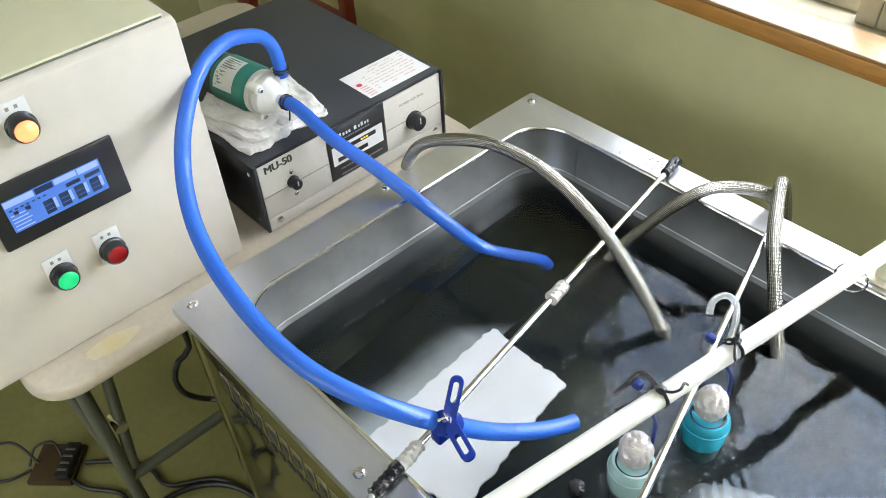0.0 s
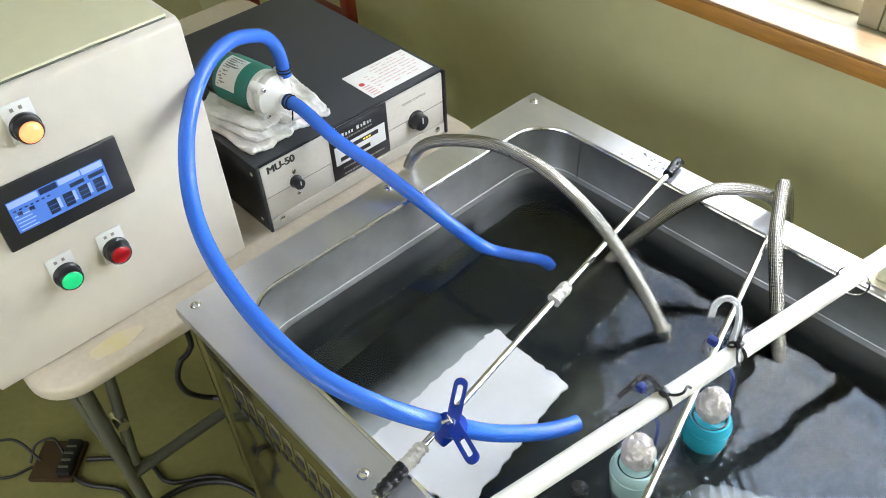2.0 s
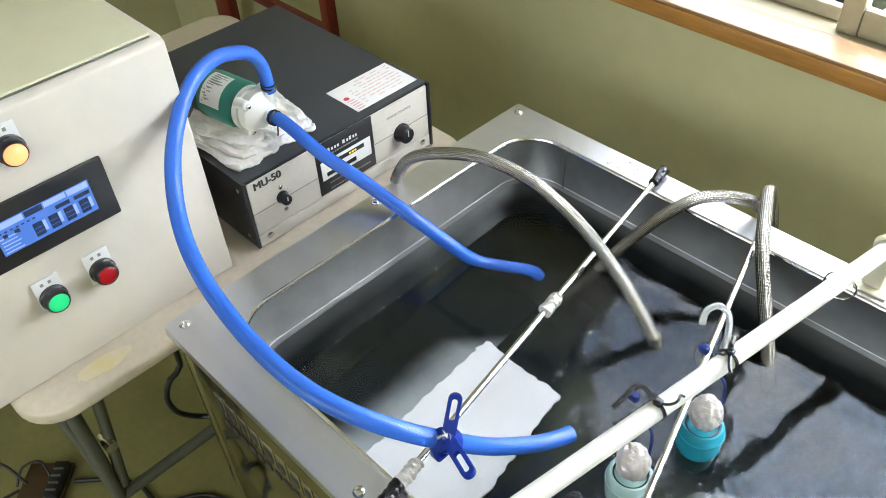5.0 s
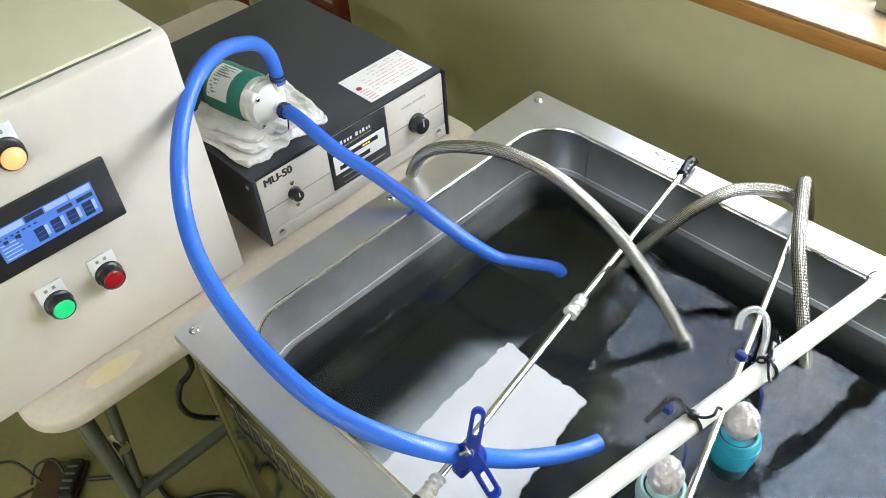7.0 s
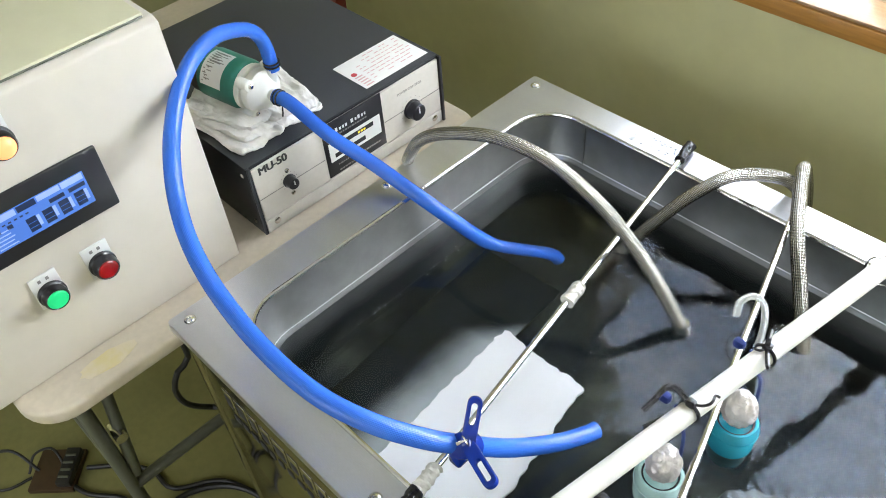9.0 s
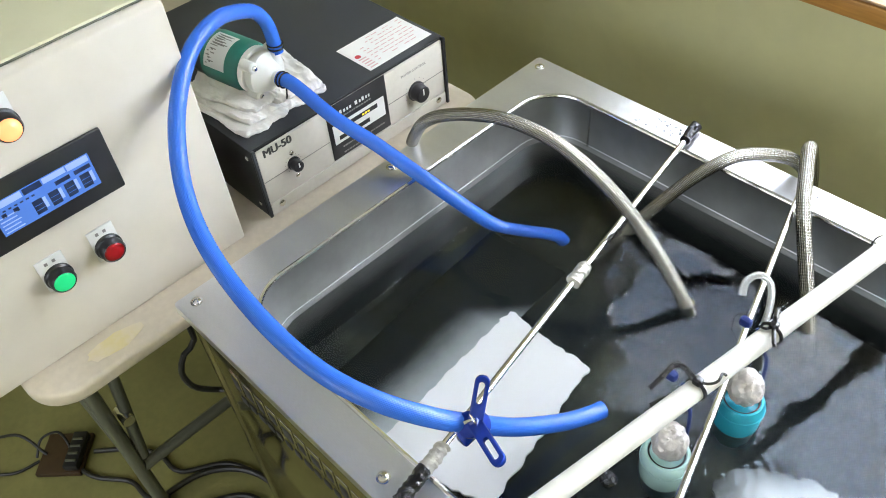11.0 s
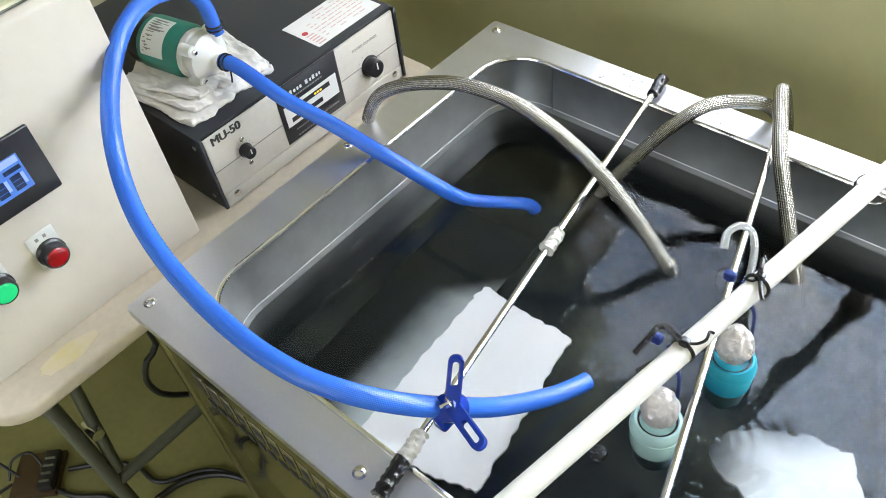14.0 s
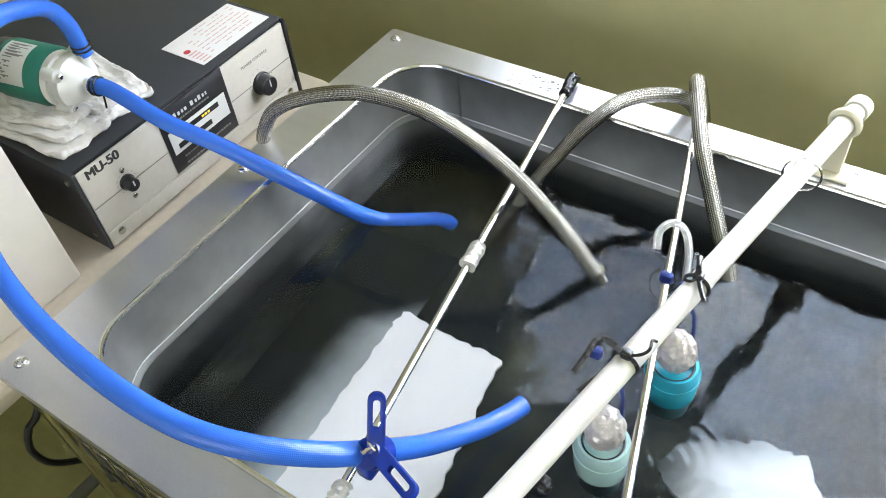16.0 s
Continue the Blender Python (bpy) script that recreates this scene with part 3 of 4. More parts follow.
def build_boards():
    for corners, z, lean, lab in (([(0.263, 0.337), (0.412, 0.336), (0.452, 0.090), (0.291, 0.046)], 0.676, 0.07, "white plastic board sunk under the water surface"),
                                ([(0.612, 0.305), (0.662, 0.372), (0.768, 0.402), (0.83, 0.20)], 0.660, 0.0, "white plastic board under water with a faded edge painted on")):
        c = Vector((sum(x for x, y in corners) / 4, sum(y for x, y in corners) / 4))
        bm = bmesh.new()
        n = 48
        ca, cb, cc, cd = [Vector(q) for q in corners]
        rows = []
        for v in range(n + 1):
            row = []
            for u in range(n + 1):
                q = ca.lerp(cb, u / n).lerp(cd.lerp(cc, u / n), v / n) - c
                edge = max(abs(2 * u / n - 1), abs(2 * v / n - 1)) ** 10
                q += edge * Vector((0.0055 * noise.noise((q.x * 75, q.y * 75, z)), 0.0055 * noise.noise((q.x * 75, q.y * 75, z + 7))))
                if c.x > 0.6:
                    round_off = abs((2 * u / n - 1) * (2 * v / n - 1)) ** 3
                    q *= 1 - 0.16 * round_off
                    q += edge * Vector((0.014 * noise.noise((q.x * 28, q.y * 28, 2)), 0.014 * noise.noise((q.x * 28, q.y * 28, 9))))
                row.append(bm.verts.new((*q, 0.002 * noise.noise((u * 0.1, v * 0.1, z)) - lean * q.y)))
            rows.append(row)
        fs = [bm.faces.new((rows[v][u], rows[v + 1][u], rows[v + 1][u + 1], rows[v][u + 1])) for v in range(n) for u in range(n)]
        e = bmesh.ops.extrude_face_region(bm, geom=fs)
        bmesh.ops.translate(bm, verts=[q for q in e["geom"] if isinstance(q, bmesh.types.BMVert)], vec=(0, 0, -0.006))
        bmesh.ops.recalc_face_normals(bm, faces=bm.faces[:])
        # second board: brightness painted to fade out towards its far edge
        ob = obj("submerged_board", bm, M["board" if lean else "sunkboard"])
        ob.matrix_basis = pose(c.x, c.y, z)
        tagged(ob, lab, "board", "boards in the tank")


# ---- table and floor things ----
def build_table():
    tb = thing("folding_table", -0.40, 0.25, 0, "beige laminate folding table on grey tube legs", "table")
    inv = Matrix.Translation((0.40, -0.25, 0))

    def p(name, bm, mat, label=""):
        bm.transform(inv)
        return part(name, bm, M[mat], tb, label)

    p("tabletop", slab(rounded(-0.95, -0.230, -0.072, 0.665, 0.066), TABLE - 0.027, TABLE, 0.007), "table", "rounded beige laminate top")
    pts = [(-0.108 + 0.017 * math.cos(a) * (1 + 0.35 * noise.noise((math.cos(a) * 2, math.sin(a) * 2, 0))), -0.10 + 0.045 * math.sin(a) * (1 + 0.35 * noise.noise((math.cos(a) * 2, math.sin(a) * 2, 5)))) for a in [2 * math.pi * k / 28 for k in range(28)]]
    p("stain", slab(pts, TABLE + 0.0001, TABLE + 0.0006), "stain", "dried yellow stain")
    for y, s in ((-0.155, 1), (0.585, -1)):
        for x in (-0.30, -0.88):
            p("leg", tube([(x, y, TABLE - 0.0275), (x, y, 0.0)], 0.014, 14, 0.05), "tubegrey")
            p("foot", spun([(0.016, 0), (0.017, 0.02), (0.0145, 0.025)], Matrix.Translation((x, y, 0.0005)), 14), "black")
            p("brace", tube([(x, y + s * 0.075, TABLE - 0.0275), (x, y + s * 0.018, 0.19)], 0.0115, 12, 0.05), "tubegrey")
            p("pivot", spun([(0.012, -0.02), (0.012, 0.02)], axis_pose((x + 0.004, y + s * 0.028, 0.33), (1, 0, 0)), 12), "chrome")
        p("crossbar", tube([(-0.88, y, 0.17), (-0.30, y, 0.17)], 0.011, 12, 0.05), "tubegrey")
    p("stretcher", tube([(-0.30, -0.155, 0.16), (-0.30, 0.585, 0.16)], 0.0125, 12, 0.05), "tubegrey")


def build_floor_things():
    ad = thing("circuit_box", -0.572, -0.25, 0, "small brown circuit board box with a black block on the floor", "electronics")
    rot = pose(0, 0, 0, 0, 0, 45)
    b = box((-0.052, -0.052, 0), (0.052, 0.052, 0.014), 0.003)
    b.transform(rot)
    part("board", b, M["circuit"], ad)
    b = box((0.016, -0.046, 0.0142), (0.049, 0.044, 0.034), 0.003)
    b.transform(rot)
    part("block", b, M["black"], ad, "black heat sink block")
    for i in range(4):
        b = box((0.021, -0.034 + i * 0.018, 0.0342), (0.044, -0.029 + i * 0.018, 0.038), 0.001)
        b.transform(rot)
        part("fin", b, M["tubegrey"], ad)
    part("lead", tube([(-0.040, -0.050, 0.010), (-0.052, -0.020, 0.040), (-0.030, 0.015, 0.052), (-0.005, 0.018, 0.030), (0.012, 0.012, 0.020)], 0.003, 8, 0.006), M["cable"], ad, "thin black lead looped over the box")
    for pts, r, lab in (([(-0.60, -0.28, 0.012), (-0.66, -0.30, 0.05), (-0.72, -0.35, 0.03), (-0.80, -0.42, 0.006)], 0.0035, "thin black lead lying on the floor"),
                        ([(-0.60, -0.30, 0.008), (-0.62, -0.36, 0.006), (-0.70, -0.42, 0.005), (-0.85, -0.46, 0.005)], 0.0035, "thin black lead lying on the floor"),
                        ([(-0.54, -0.25, 0.008), (-0.47, -0.23, 0.006), (-0.40, -0.18, 0.006), (-0.33, -0.17, 0.006), (-0.22, -0.10, 0.006)], 0.0055, "grey cable lying on the floor"),
                        ([(-0.53, -0.20, 0.008), (-0.47, -0.135, 0.006), (-0.41, -0.10, 0.006), (-0.34, -0.09, 0.006), (-0.27, 0.0, 0.006), (-0.12, 0.06, 0.006), (-0.06, 0.15, 0.006)], 0.0055, "grey cable lying on the floor"),
                        ([(-0.32, -0.20, 0.006), (-0.30, -0.06, 0.006), (-0.22, 0.02, 0.006), (-0.10, 0.03, 0.006), (0.0, -0.05, 0.006)], 0.007, "thick dark grey cable on the floor"),
                        ([(-0.25, -0.12, 0.006), (-0.18, -0.02, 0.006), (-0.08, -0.02, 0.006), (0.1, -0.12, 0.006)], 0.007, "thick dark grey cable on the floor"),
                        ([(-0.130, 0.008, 0.672), (-0.13, 0.008, 0.581), (-0.13, -0.017, 0.565), (-0.13, -0.033, 0.533), (-0.13, -0.029, 0.49), (-0.13, -0.01, 0.457), (-0.13, 0.009, 0.435), (-0.09, 0.039, 0.435), (-0.005, 0.059, 0.435)], 0.0052, "black cable hanging between table and tank")):
        tagged(obj("cable", tube(pts, r, 10, 0.012), M["cable"]), lab, "cable", "cables")


# ---- control box ----
def build_control_box():
    X, Y0, Y1, ZT = -0.140, -0.262, 0.154, 1.118
    cb = thing("control_box", -0.28, -0.05, TABLE, "cream enamelled control box with a touch panel and lamps", "control box")
    inv = Matrix.Translation((0.28, 0.05, -TABLE))

    def p(name, bm, mat, label="", parent=cb, smooth=True):
        bm.transform(inv)
        return part(name, bm, M[mat], parent, label, smooth)

    def prism(profile, y0, y1, bev):
        bm = bmesh.new()
        f = bm.faces.new([bm.verts.new((x, y0, z)) for x, z in profile])
        e = bmesh.ops.extrude_face_region(bm, geom=[f])
        bmesh.ops.translate(bm, verts=[v for v in e["geom"] if isinstance(v, bmesh.types.BMVert)], vec=(0, y1 - y0, 0))
        bmesh.ops.recalc_face_normals(bm, faces=bm.faces[:])
        bmesh.ops.bevel(bm, geom=bm.edges[:], offset=bev, segments=3, profile=0.5, affect="EDGES")
        return bm

    p("cabinet", prism([(X, TABLE + 0.001), (X, ZT), (X - 0.011, ZT + 0.007), (X - 0.30, ZT + 0.007), (X - 0.30, TABLE + 0.001)], Y0, Y1, 0.004), "cream", "cream enamelled cabinet")
    p("hood", prism([(X - 0.013, ZT + 0.0075), (X - 0.013, ZT + 0.013), (X - 0.31, ZT + 0.016), (X - 0.31, ZT + 0.0075)], Y0 - 0.004, Y1 - 0.012, 0.0015), "hood", "pale yellow hinged top cover")
    p("hood_edge", box((X - 0.0128, Y0, ZT + 0.0072), (X - 0.0112, Y1 - 0.014, ZT + 0.0100), 0.0005), "tubegrey")
    # touch panel
    tp = p("touch_panel", box((X + 0.0003, -0.162, 0.912), (X + 0.007, 0.017, 1.009), 0.003), "black", "black framed touch panel")
    p("screen", box((X + 0.0072, -0.142, 0.936), (X + 0.0078, -0.011, 0.986)), "screen", "lit blue display", tp, False)
    xs = X + 0.0083

    def mark(y0, z0, y1, z1, mat):
        p("mark", box((xs - 0.0004, y0, z0), (xs, y1, z1)), mat, "", tp, False)

    mark(-0.141, 0.976, -0.102, 0.985, "screenpale")
    mark(-0.100, 0.976, -0.076, 0.985, "lcdink")
    mark(-0.074, 0.977, -0.044, 0.985, "screenpale")
    mark(-0.042, 0.976, -0.013, 0.985, "screenpale")
    mark(-0.062, 0.966, -0.042, 0.972, "lcdink")
    mark(-0.036, 0.966, -0.014, 0.972, "lcdink")
    for i in range(4):
        y = -0.097 + i * 0.0215
        mark(y, 0.941, y + 0.013, 0.962, "lcdink")
        mark(y + 0.0135, 0.945, y + 0.0175, 0.961, "screenpale")
        for k in range(2):
            p("mark", box((xs + 0.0001, y + 0.001, 0.947 + k * 0.007), (xs + 0.0004, y + 0.012, 0.9476 + k * 0.007)), "screen", "", tp, False)
    for i in range(5):
        mark(-0.139, 0.939 + i * 0.0055, -0.115 - 0.003 * (i % 2), 0.9405 + i * 0.0055, "screenpale")
    for i in range(7):
        mark(-0.138 + i * 0.0075, 0.969, -0.134 + i * 0.0075, 0.971, "lcdink")
    mark(-0.134, 0.961, -0.128, 0.967, "lcdink")
    mark(-0.119, 0.961, -0.112, 0.967, "lcdink")
    # lamps and push buttons on legend plates
    for name, y, z, lens, lab in (("pilot_lamp", -0.079, 1.071, "amber", "lit amber pilot lamp"), ("push_button", -0.0395, 0.836, "red", "red push button"), ("push_button", -0.1135, 0.837, "green", "lit green push button")):
        b = p(name, box((X + 0.0003, y - 0.020, z - 0.019), (X + 0.003, y + 0.018, z + 0.035), 0.001), "plate", lab + " on a grey legend plate")
        m = axis_pose((X + 0.003, y, z), (1, 0, 0))
        p("bezel", spun([(0.0195, 0), (0.0195, 0.004), (0.0175, 0.006), (0.0175, 0.016), (0.0155, 0.019), (0.0145, 0.018)], m, 32), "black", "", b)
        dome = 0.009 if lens == "amber" else 0.003
        prof = [(0.0143, 0.015)] + [(0.0143 * math.cos(k * math.pi / 12), 0.018 + dome * math.sin(k * math.pi / 12)) for k in range(6)]
        p("lens", spun(prof, m, 28), lens, "", b)
        for k in (-0.006, 0.005):
            p("mark", box((X + 0.003, y + k - 0.0032, z + 0.024), (X + 0.0034, y + k + 0.0012, z + 0.029)), "greyink", "", b, False)


# ---- ultrasonic generator ----
def build_generator():
    X, Y0, Y1, Z0, Z1 = -0.143, 0.207, 0.617, TABLE + 0.003, 0.840
    g = thing("ultrasonic_generator", -0.38, 0.41, TABLE, "dark grey generator case, side shade painted black, with pale panel", "generator")
    inv = Matrix.Translation((0.38, -0.41, -TABLE))

    def p(name, bm, mat, label="", parent=g, smooth=True):
        bm.transform(inv)
        return part(name, bm, M[mat], parent, label, smooth)

    # side shade painted in: body black, only the top keeps the case's grey
    p("case", box((-0.61, Y0, Z0), (X - 0.003, Y1, Z1 - 0.0032), 0.002), "black", "enamelled case with the shade of its sides painted black")
    p("case_top", box((-0.6105, Y0 - 0.0005, Z1 - 0.003), (X - 0.003, Y1 + 0.0005, Z1), 0.0012), "case", "top of the case in its own dark grey enamel")
    p("front_panel", box((X - 0.0028, Y0 + 0.006, Z0 + 0.026), (X + 0.002, Y1 - 0.006, Z1 - 0.005), 0.0012), "panel", "pale aluminium front panel")
    p("lower_strip", box((X - 0.0028, Y0 + 0.006, Z0 + 0.001), (X + 0.003, Y1 - 0.006, Z0 + 0.0252), 0.0012), "panel", "pale lower strip")
    p("side_trim", box((X - 0.0027, Y1 - 0.0055, Z0), (X + 0.006, Y1, Z1), 0.001), "black", "black edge trim")
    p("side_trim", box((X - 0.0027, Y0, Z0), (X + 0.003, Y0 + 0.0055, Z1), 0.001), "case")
    for x in (-0.18, -0.57):
        for y in (Y0 + 0.03, Y1 - 0.03):
            p("foot", spun([(0.012, 0), (0.012, 0.0030)], Matrix.Translation((x, y, TABLE + 0.0003)), 16), "black")
    F = X + 0.002
    # split line across the panel
    for y0, y1 in ((Y0 + 0.007, 0.346), (0.478, Y1 - 0.007)):
        p("line", box((F - 0.0003, y0, 0.7735), (F + 0.0004, y1, 0.775)), "greyink", "", g, False)
    dp = p("display_panel", box((F - 0.0002, 0.348, 0.733), (F + 0.0015, 0.476, 0.838), 0.0006), "black", "black display panel")
    D = F + 0.0016
    p("meter", box((D - 0.0002, 0.356, 0.762), (D + 0.0006, 0.468, 0.800), 0.0003), "plate", "pale level meter", dp, False)
    for z, y0, y1 in ((0.786, 0.385, 0.452), (0.768, 0.366, 0.432)):
        p("meter_slot", box((D + 0.0006, y0, z), (D + 0.0012, y1, z + 0.008)), "black", "", dp, False)
    for i in range(3):
        p("meter_light", box((D + 0.0012, 0.418 + i * 0.006, 0.7885), (D + 0.0018, 0.422 + i * 0.006, 0.7915)), "led", "yellow level light", dp, False)
    rng = random.Random(8)
    y = 0.375
    for w in (0.008, 0.007, 0.006, 0.007, 0.0, 0.009, 0.006, 0.008, 0.006, 0.005):
        if w:
            p("name_mark", box((D - 0.0002, y, 0.8155), (D + 0.0005, y + w * 0.55, 0.8205 + (0.002 if w > 0.0075 else 0))), "plate", "", dp, False)
        y += w or 0.005
    for z, y0, y1 in ((0.808, 0.378, 0.440), (0.750, 0.37, 0.40), (0.745, 0.41, 0.46), (0.738, 0.37, 0.42)):
        k = y0
        while k < y1:
            w = rng.uniform(0.002, 0.006)
            p("name_mark", box((D - 0.0002, k, z), (D + 0.0004, k + w, z + 0.0026)), "greyink", "", dp, False)
            k += w + 0.0015
    up = inv @ pose(F - 0.0002, 0.224, 0.8150, 90, 0, 90)
    lettering("lettering", "MU-50", 0.0195, up, M["ink"], g, "bold black model lettering", 0.0006, 0.022)
    lettering("lettering", "POWER CONTROL", 0.0068, inv @ pose(F - 0.0002, 0.512, 0.808, 90, 0, 90), M["greyink"], g, "small grey lettering")
    for yy, zz, r, h in ((0.542, 0.768, 0.0165, 0.019), (0.272, 0.779, 0.0105, 0.015)):
        k = p("knob", spun([(r * 1.12, 0), (r * 1.12, 0.003), (r, 0.004), (r * 0.92, h), (r * 0.8, h + 0.0015)], axis_pose((F, yy, zz), (1, 0, 0)), 24), "black", "black control knob")
        p("pointer", box((F + h + 0.0016, yy - 0.001, zz), (F + h + 0.0024, yy + 0.001, zz + r * 0.75)), "plate", "", k, False)
        for a in range(-5, 6):
            an = radians(a * 27)
            cy, cz = yy + math.sin(an) * r * 1.5, zz + math.cos(an) * r * 1.5
            p("tick", box((F - 0.0002, cy - 0.0006, cz - 0.0006), (F + 0.0003, cy + 0.0006, cz + 0.0006)), "greyink", "", k, False)
    for yy, zz in ((0.272, 0.800), (0.274, 0.752)):
        p("indicator", spun([(0.004, 0), (0.004, 0.002), (0.0025, 0.003)], axis_pose((F, yy, zz), (1, 0, 0)), 14), "chrome", "small round indicator")
    for yy in (0.233, 0.592):
        p("screw", spun([(0.006, 0), (0.006, 0.002), (0.004, 0.0032)], axis_pose((X + 0.003, yy, 0.720), (1, 0, 0)), 16), "chrome", "steel panel screw")
    for x, z in ((-0.16, 0.725), (-0.16, 0.82)):
        p("screw", spun([(0.004, 0), (0.004, 0.0015), (0.0025, 0.0025)], axis_pose((x, Y0, z), (0, -1, 0)), 12), "chrome")
    # warning label on the case top
    lb = p("warning_label", box((-0.252, 0.467, Z1 + 0.0002), (-0.162, 0.609, Z1 + 0.0009)), "paper", "white label with red print", g, False)
    L = Z1 + 0.0009
    p("mark", spun([(0.0055, 0), (0.0055, 0.0004)], Matrix.Translation((-0.209, 0.479, L - 0.0001)), 16), "redink", "", lb)
    for i in range(8):
        x = -0.244 + i * 0.0095
        y = 0.497 + (0.02 if i < 2 else 0.0)
        while y < 0.597:
            w = rng.uniform(0.004, 0.014)
            if rng.random() < 0.8:
                p("mark", box((x, y, L - 0.0001), (x + 0.0018, min(y + w, 0.603), L + 0.0003)), "pinkink", "", lb, False)
            y += w + 0.003
    for i in range(5):
        p("mark", box((-0.200 + i * 0.0075, 0.473, L - 0.0001), (-0.197 + i * 0.0075, 0.489, L + 0.0003)), "pinkink", "", lb, False)


# ---- towel and pump ----
def cloth_layer(bm, cx, cy, z, sx, sy, th, rot, seed):
    """One fold of a cloth: a soft rounded slab with creases and a wavering outline."""
    b = bmesh.new()
    n = 52
    top, bot = [], []
    for i in range(n + 1):
        rt, rb = [], []
        for j in range(n + 1):
            u, v = i / n * 2 - 1, j / n * 2 - 1
            au, av = abs(u), abs(v)
            pinch = 1 - 0.10 * (au * av) ** 4
            wob = 1 + 0.12 * noise.noise((u * 1.7 + seed * 7, v * 1.7, 0.5)) + 0.03 * noise.noise((u * 7, v * 7, seed))
            edge = max(au, av)
            rnd = max(0.0, (edge - 0.90) / 0.10)
            full = math.sqrt(max(0.0, 1 - rnd * rnd))
            wave = 0.0050 * noise.noise((u * 1.6 + seed, v * 1.9, 2.2)) + 0.0085 * (0.18 - abs(noise.noise((u * 2.4 - v * 1.1, v * 2.0 + u, 4.0 + seed)))) + 0.0016 * noise.noise((u * 9, v * 8, 9.0 + seed))
            x, y = u * sx * wob * pinch, v * sy * wob * pinch
            sag = 0.0045 * noise.noise((u * 1.2, v * 1.2, seed + 20))
            rt.append(b.verts.new((x, y, th * (0.5 + 0.5 * full) + wave * (0.4 + 0.6 * full) + sag)))
            rb.append(b.verts.new((x, y, th * (0.5 - 0.5 * full) + wave * (1 - full) * 0.4 + sag * (1 - full))))
        top.append(rt)
        bot.append(rb)
    for i in range(n):
        for j in range(n):
            b.faces.new((top[i][j], top[i + 1][j], top[i + 1][j + 1], top[i][j + 1]))
            b.faces.new((bot[i][j], bot[i][j + 1], bot[i + 1][j + 1], bot[i + 1][j]))
    for k in range(n):
        b.faces.new((top[0][k], top[0][k + 1], bot[0][k + 1], bot[0][k]))
        b.faces.new((top[n][k + 1], top[n][k], bot[n][k], bot[n][k + 1]))
        b.faces.new((top[k + 1][0], top[k][0], bot[k][0], bot[k + 1][0]))
        b.faces.new((top[k][n], top[k + 1][n], bot[k + 1][n], bot[k][n]))
    b.transform(pose(cx, cy, z, 0, 0, rot))
    return join(bm, b)


def build_towel():
    z0 = 0.8403
    for name_label, layers in (("white towel folded in layers beside the pump", ((-0.262, 0.262, 0.0, 0.090, 0.048, 0.009, 4, 1), (-0.268, 0.268, 0.0082, 0.086, 0.044, 0.009, 9, 2), (-0.274, 0.268, 0.0166, 0.080, 0.036, 0.008, 14, 3))),
                               ("crumpled white towel under the pump", ((-0.266, 0.352, 0.0, 0.088, 0.046, 0.011, -8, 4), (-0.264, 0.350, 0.0105, 0.086, 0.043, 0.011, -11, 5)))):
        tw = thing("towel", -0.265, 0.31, z0, name_label, "towel", "towels")
        for cx, cy, z, sx, sy, th, rot, seed in layers:
            part("fold", cloth_layer(None, cx + 0.265, cy - 0.31, z, sx, sy, th, rot, seed), M["cloth"], tw)


PUMP = Vector((-0.335, 0.294, 0.890))
PAX = Vector((0.985, 0.17, 0.0)).normalized()


